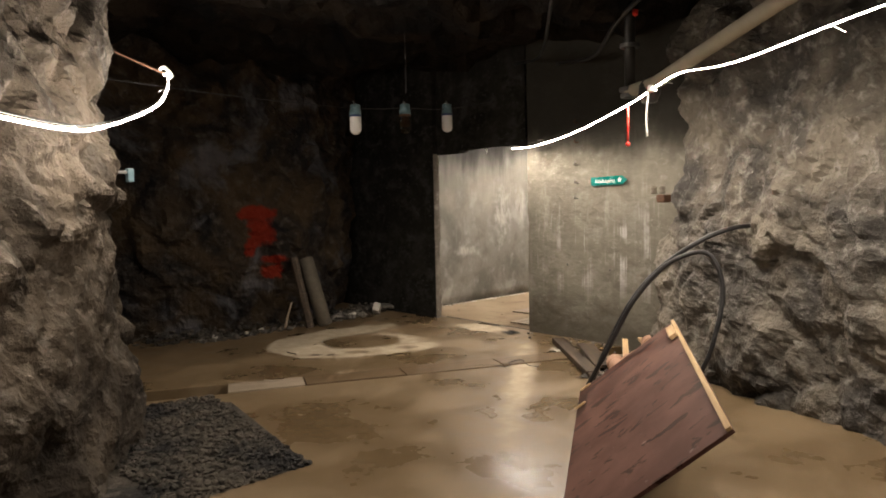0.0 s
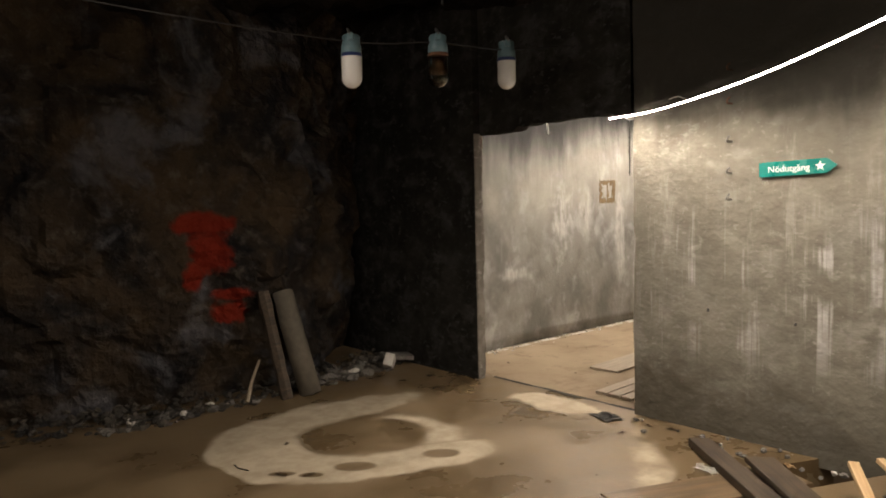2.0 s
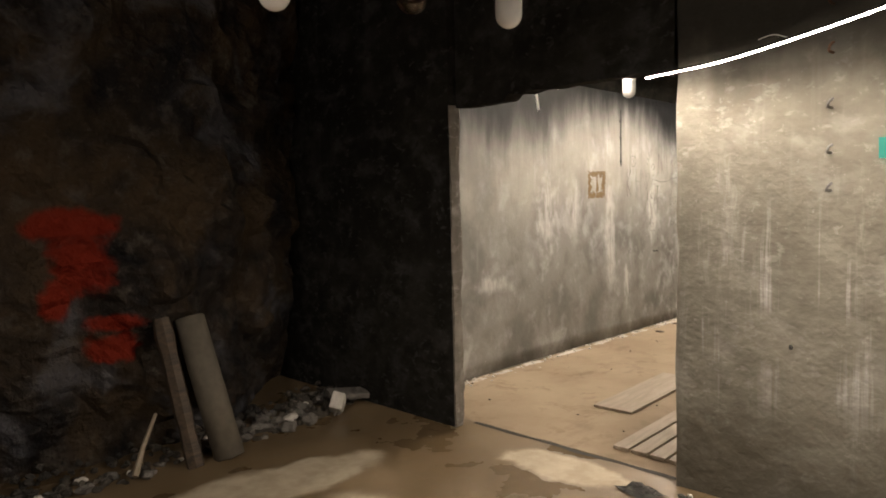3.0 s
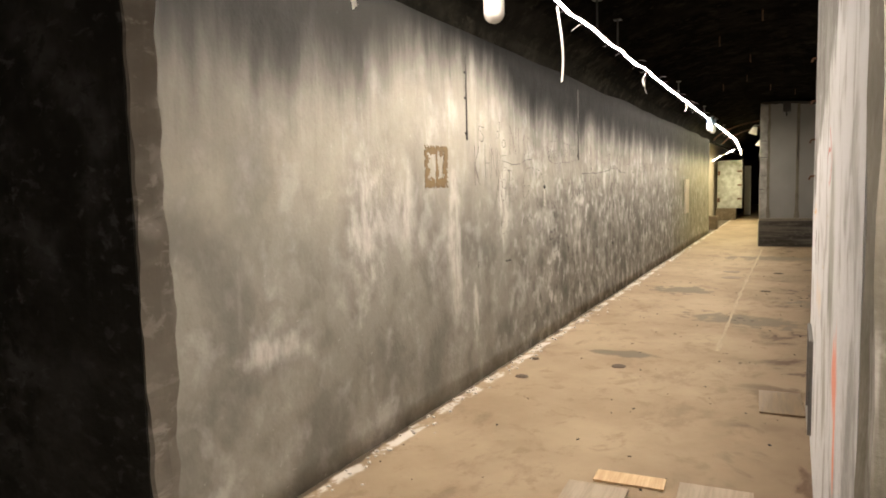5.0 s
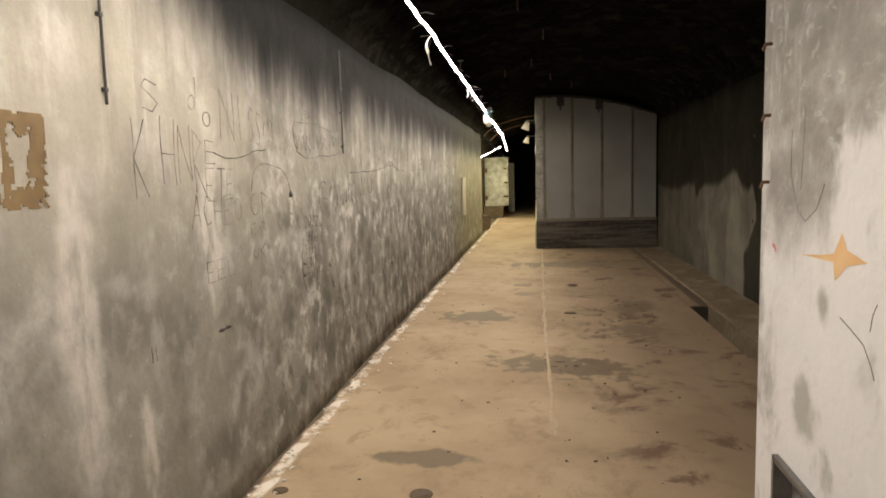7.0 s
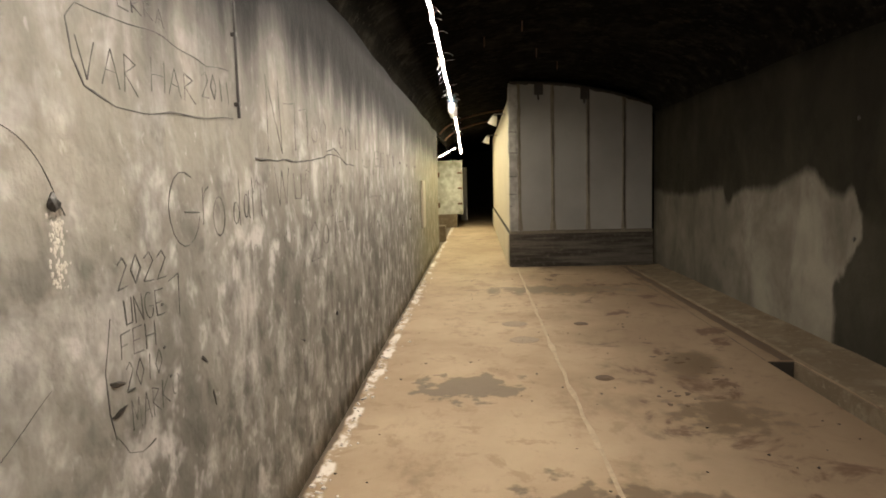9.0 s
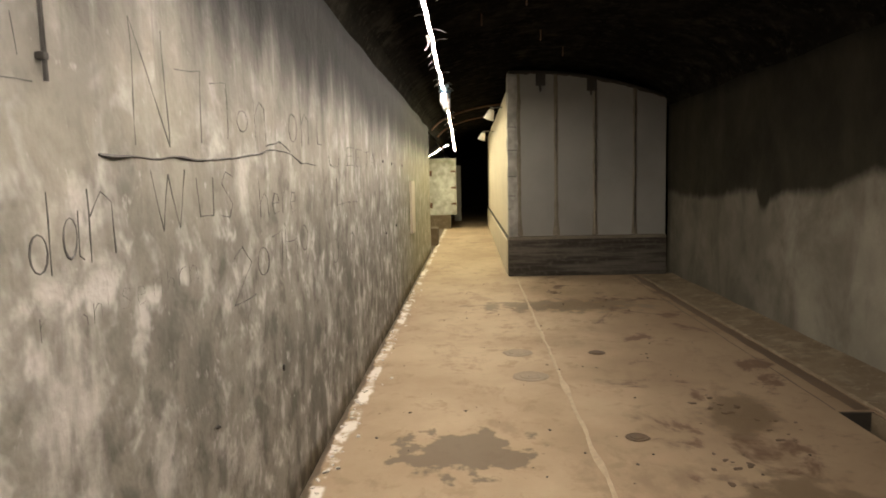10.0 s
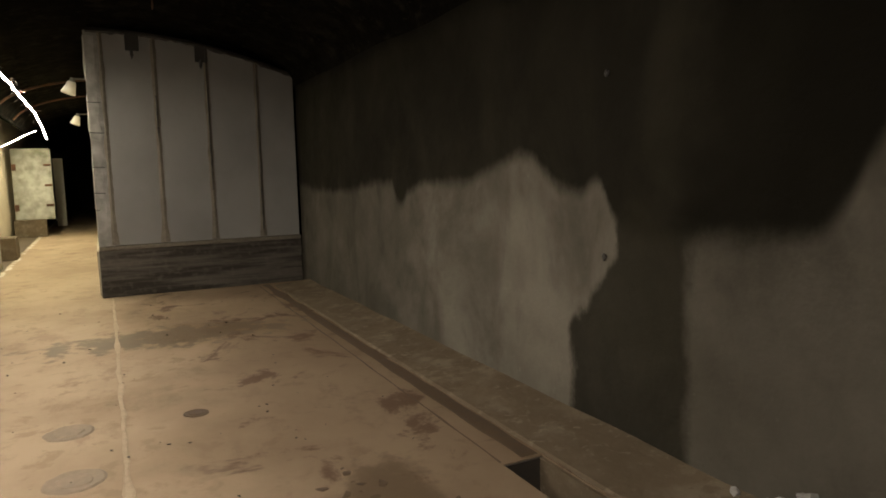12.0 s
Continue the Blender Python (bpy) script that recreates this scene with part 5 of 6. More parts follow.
for pts, r in (([(10.46, 1.86), (10.47, 1.78), (10.51, 1.72), (10.64, 1.69), (10.9, 1.70), (11.2, 1.72), (11.46, 1.745)], 0.0042), ([(10.46, 1.86), (10.50, 1.90), (10.62, 1.905), (10.94, 1.92), (11.1, 1.90), (11.23, 1.88), (11.46, 1.905)], 0.0038),
               ([(9.42, 1.68), (9.53, 1.66), (9.66, 1.665), (9.79, 1.68), (9.92, 1.71), (10.03, 1.72)], 0.0065), ([(11.68, 1.60), (12.0, 1.60), (12.4, 1.61), (12.75, 1.63), (13.15, 1.68), (13.4, 1.67), (13.6, 1.63), (13.95, 1.62)], 0.0062),
               ([(13.0, 1.68), (13.2, 1.72), (13.4, 1.68)], 0.005), ([(p.x, p.z) for p in spline([(9.82, 0, 1.50), (9.88, 0, 1.60), (10.02, 0, 1.645), (10.2, 0, 1.62), (10.33, 0, 1.56), (10.40, 0, 1.44)], 6)], 0.0032),
               ([(10.15, 1.0), (10.22, 1.03), (10.31, 1.08)], 0.0026), ([(10.54, 1.19), (10.50, 1.06), (10.51, 0.96), (10.53, 0.89)], 0.0028), ([(10.53, 0.90), (10.59, 0.835), (10.65, 0.82), (10.72, 0.83)], 0.0026)):
    bm = bmesh.new()
    on_wall(bm, pts, r)
    part("crack", bm, M_PENCIL, WALL)
scribble("EEL", 9.30, 1.10, 0.30, 0.09, 0.0024)
scribble("TEII", 9.45, 0.98, 0.36, 0.06, 0.002)
scribble("II", 8.80, 0.87, 0.07, 0.06, 0.004)
# chipped dents in the plaster
for x, z, a in ((11.08, 0.945, 0.5), (10.81, 1.17, 0), (10.81, 1.05, 0), (10.84, 0.96, 0), (10.56, 1.02, 0.2), (10.56, 0.95, -0.2), (11.15, 0.80, 1.2), (12.3, 0.72, 0.3), (9.4, 0.86, 0.1), (9.47, 0.86, 0.1)):
    bm = bmesh.new()
    rough_block(bm, 0.012 if a == 0 else 0.02, x + z, (2.4 if a else 1.0, 0.2, 0.5), (0, 0, 0), 0.0, 2)
    bm.transform(Matrix.Translation((x, wall_y(x, z), z)) @ Matrix.Rotation(a, 4, "Y"))
    part("dent", bm, M_TAR, WALL)
for x, z0, z1 in ((8.63, 1.82, 2.42), (11.49, 1.74, 2.5)):
    rod = holder("conduit_rod", (x, 6.0, z0), "thin rusty conduit rod clipped upright to the wall", "conduit", "wall conduits")
    part("rod", tube(bmesh.new(), [(0.004 * noise.noise(Vector((x, q, 0))), -0.014, (z1 - z0) * q / 9) for q in range(10)], 0.0055, 6), M_TAR, rod)
    for q in (0.05, 0.3, 0.48):
        part("clip", box(bmesh.new(), (0, -0.010, q), (0.02, 0.02, 0.016), 0.004), M_TAR, rod)

# glue left by a torn-off plate
bm = bmesh.new()
rnd = random.Random(4)
nx, nz, x0, z0, cw, ch = 44, 36, 7.99, 1.475, 0.0078, 0.0082
keep = set()
for i in range(nx):
    for j in range(nz):
        u, v = (i + 0.5) / nx, (j + 0.5) / nz
        w = 0.10 * noise.noise(Vector((u * 7, v * 7, 3.3))) + 0.05 * noise.noise(Vector((u * 21, v * 21, 1.1)))
        rim = min(u, 1 - u, v * 0.9, (1 - v) * 1.0)
        edge = 0.015 + 0.13 * abs(noise.noise(Vector((u * 9 + v * 9, 5, 2))))
        if edge < rim < 0.21 + 1.5 * w or (abs(u - 0.52 - 0.3 * w) < 0.05 + 0.5 * w and rim > edge):
            keep.add((i, j))
slab(bm, [x0 + cw * i for i in range(nx + 1)], [z0 + ch * j for j in range(nz + 1)], [(i, j) for i in range(nx) for j in range(nz) if (i, j) not in keep], lambda u, v, d: Vector((u, wall_y(u, v) + 0.003 - d, v)), 0.005)
solid("glue_outline", bm, M_TAPE, "brown glue outline where a plate was torn off the wall", "glue mark")

# hole with a pale scar, small plugged holes, wall plate
bm = bmesh.new()
rough_block(bm, 0.026, 2.0, (1.0, 0.5, 1.0), (10.36, wall_y(10.36, 1.46) - 0.003, 1.465), subdiv=2)
part("hole", bm, M_TAR, WALL)
bm = bmesh.new()
rnd = random.Random(17)
for i in range(120):
    rough_block(bm, rnd.uniform(0.003, 0.008), i + 0.5, (1, 0.22, 1.3), (10.37 + rnd.gauss(0, 0.013), wall_y(10.37, 1.4), 1.445 - 0.16 * rnd.random() ** 1.3))
part("plaster_scar", bm, M_LIME, WALL)
for x, z in ((16.9, 1.72), (17.6, 1.71), (18.8, 1.72), (17.0, 1.0), (17.9, 1.02), (13.1, 0.7)):
    bm = bmesh.new()
    lathe(bm, [(0, 0.008), (0.012, 0.008), (0.016, 0.0), (0, 0)], 10, Matrix.Translation((x, wall_y(x, z), z)) @ Matrix.Rotation(math.pi / 2, 4, "X"))
    part("plug", bm, M_TAR, WALL)
bm = bmesh.new()
box(bm, (19.9, 5.975, 1.15), (0.5, 0.035, 0.74), 0.006)
solid("wall_plate", bm, M_BEIGE, "pale flat plate screwed to the tunnel wall", "wall plate")

# crumbled lime and grit along the foot of the wall
bm = bmesh.new()
rnd = random.Random(11)
for i in range(260):
    x = 5.5 + rnd.random() ** 1.3 * 14
    r = rnd.uniform(0.006, 0.02)
    rough_block(bm, r, i, (1.3, 0.9, 0.6), (x, 5.97 - abs(rnd.gauss(0, 0.06)), r * 0.3), rnd.uniform(0, 3))
solid("lime_crumbs", bm, M_LIME, "pale crumbs of lime along the wall foot", "debris", "stuff")
bm = bmesh.new()
for i in range(220):
    x, y = rnd.uniform(5.6, 20), rnd.uniform(2.9, 5.9)
    r = rnd.uniform(0.004, 0.013)
    rough_block(bm, r, i, (1.4, 0.9, 0.5), (x, y, r * 0.3), rnd.uniform(0, 3))
solid("floor_grit", bm, M_DARK, "dark grit scattered over the tunnel floor", "debris", "stuff")

# ---- tunnel floor: joint, caps, boards ----
bm, prev = bmesh.new(), None
for i in range(160):
    x = 10.4 + 10.2 * i / 159
    w = 0.012 + 0.025 * max(0, noise.noise(Vector((x * 2.3, 0, 0)))) + 0.006 * noise.noise(Vector((x * 13, 0, 0)))
    y = 4.478 - 0.008 * (14 - x) * (1 if x < 14 else -0.5) + 0.012 * noise.noise(Vector((x * 3, 7, 0)))
    ring = [bm.verts.new((x, y - w, 0.001)), bm.verts.new((x, y - w * 0.6, 0.004)), bm.verts.new((x, y + w * 0.6, 0.004)), bm.verts.new((x, y + w, 0.001))]
    if prev:
        for k in range(3):
            bm.faces.new((prev[k], prev[k + 1], ring[k + 1], ring[k]))
    prev = ring
M_SEAM = plain("pale_floor_seam", (0.25, 0.195, 0.128), (0.38, 0.305, 0.215), 25, 0.9, bump=0.5)
solid("floor_seam", bm, M_SEAM, "pale mortar seam running along the tunnel floor", "floor seam", "structure")
M_CAPS = plain("floor_cap_concrete", (0.16, 0.125, 0.087), (0.24, 0.19, 0.135), 30, 0.8, bump=0.3)
for x, y, r in ((15.28, 4.70, 0.14), (16.0, 4.75, 0.13), (15.97, 4.07, 0.075), (14.02, 4.19, 0.07), (9.59, 5.12, 0.06), (9.02, 5.74, 0.05), (9.57, 5.83, 0.04)):
    bm = bmesh.new()
    rr = random.Random(int(x * 100))
    lathe(bm, [(0, 0.006), (r * 0.55, 0.006), (r * 0.6, 0.003), (r * 0.9, 0.005), (r, 0.0)], 22, Matrix.Translation((x, y, 0.001)))
    for v in bm.verts:
        v.co.x += 0.1 * r * noise.noise(v.co * 20)
        v.co.y += 0.1 * r * noise.noise(v.co * 20 + Vector((9, 0, 0)))
    solid("floor_cap", bm, M_CAPS if r > 0.1 else M_SILT, "round filled drain cap flush with the floor" if r > 0.1 else "small dark round patch in the floor", "floor cap", "", "floor caps")


def board(name, c, s, material, label, yaw=0.0, group="", tilt=(0, 0), bend=0.0):
    bm = bmesh.new()
    box(bm, (0, 0, 0), s, min(s) * 0.15)
    ob = solid(name, bm, material, label, "board", "", group)
    ob.matrix_world = Matrix.Translation(c) @ Matrix.Rotation(yaw, 4, "Z") @ Matrix.Rotation(tilt[0], 4, "Y") @ Matrix.Rotation(tilt[1], 4, "X")
    return ob


board("floor_board", (6.75, 4.68, 0.012), (1.15, 0.29, 0.018), M_WOOD_GREY, "grey flat board lying on the dusty floor", 0.04, "floor boards")
board("floor_board", (7.05, 4.16, 0.010), (0.95, 0.33, 0.014), M_WOOD_GREY, "grey flat board lying on the dusty floor", 0.05, "floor boards")
board("floor_board", (7.46, 4.58, 0.008), (0.13, 0.34, 0.010), M_WOOD_PALE, "short yellow board lying across the boards", 0.05, "floor boards")
for i in range(4):
    board("floor_slat", (6.02, 3.90 + 0.115 * i, 0.013), (0.95, 0.098, 0.02), M_WOOD_GREY, "worn narrow plank bridging the doorway floor", 0.03, "doorway slats")
board("floor_board", (9.05, 3.93, 0.008), (0.5, 0.26, 0.012), M_WOOD_BROWN, "brown board lying beside the passage wall", 0.05, "floor boards")
bm, prev = bmesh.new(), None
for i in range(60):
    y = 3.80 + 1.42 * i / 59
    w, x = 0.02 + 0.016 * noise.noise(Vector((y * 6, 1, 0))), 5.37 + 0.012 * noise.noise(Vector((y * 4, 5, 0)))
    ring = [bm.verts.new((x - w, y, 0.0025)), bm.verts.new((x + w, y, 0.0025))]
    if prev:
        bm.faces.new((prev[0], prev[1], ring[1], ring[0]))
    prev = ring
solid("threshold_gap", bm, M_DARK, "dark broken gap along the doorway threshold", "floor gap", "structure")

# planks over the channel
ang = math.atan2(U.y, U.x)
s0 = 0.03
for i, (ln, mat) in enumerate(((0.62, M_WOOD_GREY), (0.85, M_WOOD_BROWN), (0.9, M_WOOD_BROWN), (1.1, M_WOOD_BROWN))):
    c = A0 + U * (s0 + ln / 2) + Nn * (0.15 + 0.01 * (i % 2)) + Vector((0, 0, -0.008))
    board("channel_plank", c, (ln - 0.012, 0.275, 0.03), mat, "pale dry plank covering the floor channel" if i == 0 else "wet brown plank covering the floor channel", ang + 0.008 * (i - 1), "channel planks")
    s0 += ln
board("channel_plank", A0 + U * -0.45 + Nn * 0.06 + Vector((0, 0, -0.055)), (0.9, 0.1, 0.03), M_WOOD_DARK, "dark broken plank sunk in the open channel", ang + 0.1, "channel planks")

bm = bmesh.new()
rnd = random.Random(77)
for i in range(44):
    cx, cy = ((14.55, 3.55), (14.1, 3.3), (13.6, 3.75), (11.9, 4.35))[i % 4]
    r = rnd.uniform(0.008, 0.03)
    rough_block(bm, r, i, (1.7, 1.1, 0.12), (cx + rnd.gauss(0, 0.11), cy + rnd.gauss(0, 0.08), r * 0.05), rnd.uniform(0, 3))
solid("silt_clumps", bm, M_SILT, "dark flakes of dried silt on the floor", "debris", "stuff")

# ---- ceiling fittings ----
def tag_strip(x, y, z, length, w=0.028, yaw=0.3, label="white paper strip hanging from the cable"):
    bm, prev = bmesh.new(), None
    for i in range(9):
        t = i / 8
        b = 0.03 * math.sin(t * 3 + x)
        ring = [bm.verts.new((-w / 2, b, -length * t)), bm.verts.new((w / 2, b + 0.004, -length * t - 0.006))]
        if prev:
            bm.faces.new((prev[0], prev[1], ring[1], ring[0]))
        prev = ring
    bmesh.ops.solidify(bm, geom=bm.faces[:], thickness=0.001)
    ob = solid("paper_strip", bm, M_WHITE, label, "paper strip", "", "paper strips")
    ob.matrix_world = Matrix.Translation((x, y, z)) @ Matrix.Rotation(yaw, 4, "Z")


tag_strip(6.29, 5.33, 2.74, 0.58, 0.04, 0.9)
tag_strip(6.54, 5.33, 2.74, 0.40, 0.035, 0.9)
tag_strip(8.93, 5.385, 2.75, 0.53, 0.025, 0.8)
tag_strip(12.33, 5.43, 2.74, 0.14, 0.04, 0.6)
tag_strip(12.45, 5.43, 2.74, 0.22, 0.02, 0.2)
tag_strip(16.0, 5.49, 2.74, 0.12, 0.03, 0.6)
for x, y, z in ((10.8, 5.40, 2.78), (10.0, 5.39, 2.78), (15.2, 5.48, 2.78), (19.0, 5.53, 2.78), (24.0, 5.59, 2.78)):
    hang = holder("cable_hanger", (x, y, z), "thin steel rod hanger holding the lit cable", "hanger", "cable hangers")
    part("rod", tube(bmesh.new(), [(0, 0, 0), (0, 0, vault_z(y) - z + 0.01)], 0.008, 6), M_STEEL, hang)
    part("plate", box(bmesh.new(), (0, 0, vault_z(y) - z - 0.005), (0.07, 0.07, 0.01), 0.002), M_STEEL, hang)
for x, y in ((13.0, 4.7), (14.6, 4.45), (16.5, 4.6), (18.2, 4.3), (12.0, 4.2), (17.0, 5.0), (19.3, 3.9)):
    bm = bmesh.new()
    tube(bm, spline([(x, y, vault_z(y) + 0.01), (x, y, vault_z(y) - 0.07), (x + 0.02, y, vault_z(y) - 0.10), (x + 0.04, y, vault_z(y) - 0.07)], 4), 0.008, 6)
    solid("ceiling_hook", bm, M_RUST, "rusty hook hanging from the vault", "hook", "", "ceiling hooks")
for x in (25.4, 28.0):
    bm = bmesh.new()
    tube(bm, [(x, y, vault_z(y) - 0.05) for y in [4.07 + 1.9 * math.cos(math.pi * i / 24) for i in range(25)]], 0.018, 8)
    solid("vault_pipe", bm, M_RUST, "thin rusty pipe bent across the vault", "pipe", "", "vault pipes", smooth=True)
for x, y, z in ((22.35, 4.74, 2.73), (26.9, 4.80, 2.63)):
    lamp = holder("spot_lamp", (x, y, z), "white cone-shaded wall lamp on the cabin side, unlit", "lamp", "cabin lamps")
    m = Matrix.Rotation(math.pi + 0.35, 4, "X")
    part("shade", lathe(bmesh.new(), [(0.0, 0.0), (0.048, 0.0), (0.055, 0.02), (0.095, 0.17), (0.091, 0.17), (0.051, 0.02), (0.0, 0.008)], 18, m), M_WHITE, lamp, smooth=True)
    part("socket", tube(bmesh.new(), [(0, 0, 0.0), (0, -0.015, 0.05)], 0.035, 10), M_STEEL, lamp)
    part("bracket", tube(bmesh.new(), [(0, 4.545 - y, 0.04), (0, -0.015, 0.04)], 0.012, 6), M_STEEL, lamp)

# ---- far end: steel door, second leaf, blocks, pipe ----
door = holder("steel_door", (31.5, 6.40, 0.43), "stained pale steel blast door standing open", "door")
leaf_plate = part("leaf", box(bmesh.new(), (0, -0.40, 0.88), (0.09, 0.86, 1.76), 0.02), M_DOOR, door)
for z in (0.35, 0.85, 1.35):
    part("bolt", tube(bmesh.new(), [(-0.06, -0.66, z), (-0.06, -0.82, z)], 0.028, 8), M_RUST, leaf_plate, "rusty locking bolt")
for z in (0.3, 1.3):
    part("hinge", box(bmesh.new(), (0, -0.02, z), (0.12, 0.1, 0.16), 0.01), M_RUST, door)
sill = bmesh.new()
box(sill, (31.5, 6.12, 0.215), (0.3, 0.70, 0.43), 0.012)
solid("door_block", sill, M_CURB, "dark concrete block under the steel door", "block")
leaf = holder("door_leaf", (35.5, 5.62, 0.0), "white door leaf standing open in the dark", "door")
part("leaf", box(bmesh.new(), (0, 0, 1.02), (0.05, 0.26, 2.04), 0.01), M_WHITE, leaf)
part("handle", tube(bmesh.new(), [(-0.03, -0.08, 1.0), (-0.07, -0.08, 1.0)], 0.012, 6), M_STEEL, leaf)
bm = bmesh.new()
box(bm, (26.2, 6.12, 0.2), (0.5, 0.4, 0.4), 0.015)
solid("concrete_block", bm, M_CURB, "low concrete block beside the passage wall", "block")
bm = bmesh.new()
tube(bm, [(24.9, 6.1, 0.0), (24.9, 6.1, 2.5)], 0.05, 10)
solid("wall_pipe", bm, M_STEEL, "grey pipe standing at the wall end", "pipe", smooth=True)

# ---- passage wall marks ----
PASS = bpy.data.objects["wall_passage"]
bm = bmesh.new()
star = [bm.verts.new((x, 3.7722, z)) for x, z in ((8.56, 1.292), (8.41, 1.308), (8.335, 1.320), (8.29, 1.378), (8.262, 1.338), (8.15, 1.318), (8.255, 1.298), (8.325, 1.248), (8.338, 1.297), (8.40, 1.296))]
bm.faces.new(star)
bmesh.ops.triangulate(bm, faces=bm.faces[:])
part("painted_star", bm, M_ORANGE, PASS, "ochre painted four-pointed star")


def brush(pts, width, material, label, seed):
    """A flat ragged paint stroke on the passage wall."""
    bm, prev = bmesh.new(), None
    line = spline([(x, 0, z) for x, z in pts], 10)
    for i, p in enumerate(line):
        d = (line[min(i + 1, len(line) - 1)] - line[max(i - 1, 0)]).normalized()
        n = Vector((-d.z, 0, d.x))
        a, b = [width * (0.75 + 0.7 * noise.noise(Vector((i * 0.55, q, seed)))) / 2 for q in (1.3, 6.1)]
        ring = [bm.verts.new((q.x, 3.7735, q.z)) for q in (p + n * a, p - n * b)]
        if prev:
            bm.faces.new((prev[0], prev[1], ring[1], ring[0]))
        prev = ring
    part("paint_stroke", bm, material, PASS, label)


brush([(6.79, 1.66), (6.73, 1.62), (6.65, 1.57), (6.63, 1.53), (6.70, 1.49), (6.79, 1.465)], 0.024, M_REDPAINT, "red brushed stroke", 1)
brush([(6.92, 1.54), (6.89, 1.57), (6.82, 1.585), (6.73, 1.58)], 0.02, M_REDPAINT, "red brushed stroke", 2)
brush([(6.73, 1.50), (6.735, 1.43), (6.73, 1.36)], 0.012, M_LIME, "pale drip", 3)
brush([(7.00, 1.155), (7.16, 1.145), (7.06, 1.21), (6.98, 1.28), (6.88, 1.35), (6.78, 1.355), (6.74, 1.31), (6.77, 1.20)], 0.009, M_BEIGE, "faded ochre loop", 4)
brush([(8.80, 1.30), (8.77, 1.285), (8.78, 1.28)], 0.02, M_REDPAINT, "small red tick", 5)
for pts, r in (([(8.29, 1.16), (8.22, 1.14), (8.16, 1.12), (8.12, 1.08), (8.10, 1.05)], 0.0022), ([(8.10, 1.23), (8.12, 1.20), (8.13, 1.16)], 0.0016), ([(8.66, 1.66), (8.66, 1.53), (8.60, 1.42), (8.54, 1.39), (8.46, 1.43), (8.41, 1.50)], 0.0014), ([(8.56, 1.72), (8.57, 1.56), (8.58, 1.48)], 0.0012)):
    bm = bmesh.new()
    tube(bm, [(x, 3.7702, z) for x, z in pts], r * 0.7, 5)
    part("crack", bm, M_PENCIL, PASS)
for x, z in ((8.85, 2.2), (8.86, 1.95), (8.86, 1.72), (8.86, 1.5)):
    bm = bmesh.new()
    tube(bm, [(x, 3.76, z), (x, 3.79, z), (x - 0.01, 3.80, z - 0.02)], 0.006, 6)
    part("stud", bm, M_RUST, PASS)

# ---- exit sign ----
sign = holder("exit_sign", (5.286, 2.69, 1.66), "green arrow-shaped exit sign with white writing and star", "sign")
sign.matrix_world = Matrix.Translation((5.272, 2.69, 1.66)) @ Matrix(((0, 0, -1, 0), (-1, 0, 0, 0), (0, 1, 0, 0), (0, 0, 0, 1))) @ Matrix.Rotation(0.02, 4, "Z")
bm = bmesh.new()
out = [(-0.21, -0.042), (0.16, -0.042), (0.21, 0.0), (0.16, 0.042), (-0.21, 0.042)]
lo, hi = [bm.verts.new((x, y, 0)) for x, y in out], [bm.verts.new((x, y, 0.004)) for x, y in out]
bm.faces.new(lo[::-1])
bm.faces.new(hi)
for i in range(5):
    bm.faces.new((lo[i], lo[(i + 1) % 5], hi[(i + 1) % 5], hi[i]))
plate = part("plate", bm, M_TEAL, sign)
txt = bpy.data.curves.new("words", "FONT")
txt.body, txt.size, txt.align_x, txt.align_y, txt.extrude = "N\u00f6dutg\u00e5ng", 0.052, "LEFT", "CENTER", 0.0008
tob = new("words_curve", txt)
me = bpy.data.meshes.new_from_object(tob.evaluated_get(bpy.context.evaluated_depsgraph_get()))
bpy.data.objects.remove(tob)
words = new("words", me)
me.materials.clear()
me.materials.append(M_LETTER)
words.parent, words.location = plate, (-0.16, -0.003, 0.0052)
bm = bmesh.new()
vs = [bm.verts.new((0.125 + (0.030 if i % 2 == 0 else 0.012) * math.sin(math.pi * i / 5), (0.030 if i % 2 == 0 else 0.012) * math.cos(math.pi * i / 5), 0.0055)) for i in range(10)]
bm.faces.new(vs)
bmesh.ops.triangulate(bm, faces=bm.faces[:])
part("star", bm, M_LETTER, plate)

for i, z in enumerate((2.27, 2.07, 1.84, 1.65, 1.49)):
    bm = bmesh.new()
    tube(bm, spline([(5.31, 3.08, z), (5.24, 3.08, z), (5.225, 3.07, z + 0.02), (5.235, 3.06, z + 0.03)], 4), 0.006, 6)
    solid("wall_hook", bm, M_RUST if i < 2 else M_STEEL, "small bent metal hook in the plaster", "hook", "", "sign wall hooks")
for y, z in ((3.23, 0.79), (2.70, 0.76)):
    bm = bmesh.new()
    rough_block(bm, 0.012, y, (0.5, 1, 1.3), (5.298, y, z), subdiv=2)
    part("plaster_pit", bm, M_TAR, bpy.data.objects["wall_sign"])

# ---- pipes, valve, red rod by the rock ----
valve = holder("valve_assembly", (4.3, 1.75, 2.35), "dark flanged valve on pipes bolted to the rock", "valve")
part("riser", tube(bmesh.new(), [(0.1, 0.15, -0.05), (0.1, 0.15, 1.1)], 0.045, 12), M_TAR, valve, smooth=True)
part("run", tube(bmesh.new(), [(0.1, 0.15, 0.0), (-0.1, -0.2, 0.0), (-0.75, -1.35, 0.22), (-1.3, -2.4, 0.4)], 0.05, 12), M_BEIGE, valve, "pale lagged pipe run", smooth=True)
for q, r in ((0.0, 0.085), (0.35, 0.08), (-0.05, 0.075)):
    part("flange", tube(bmesh.new(), [(0.1, 0.15, q), (0.1, 0.15, q + 0.03)], r, 16), M_STEEL, valve)
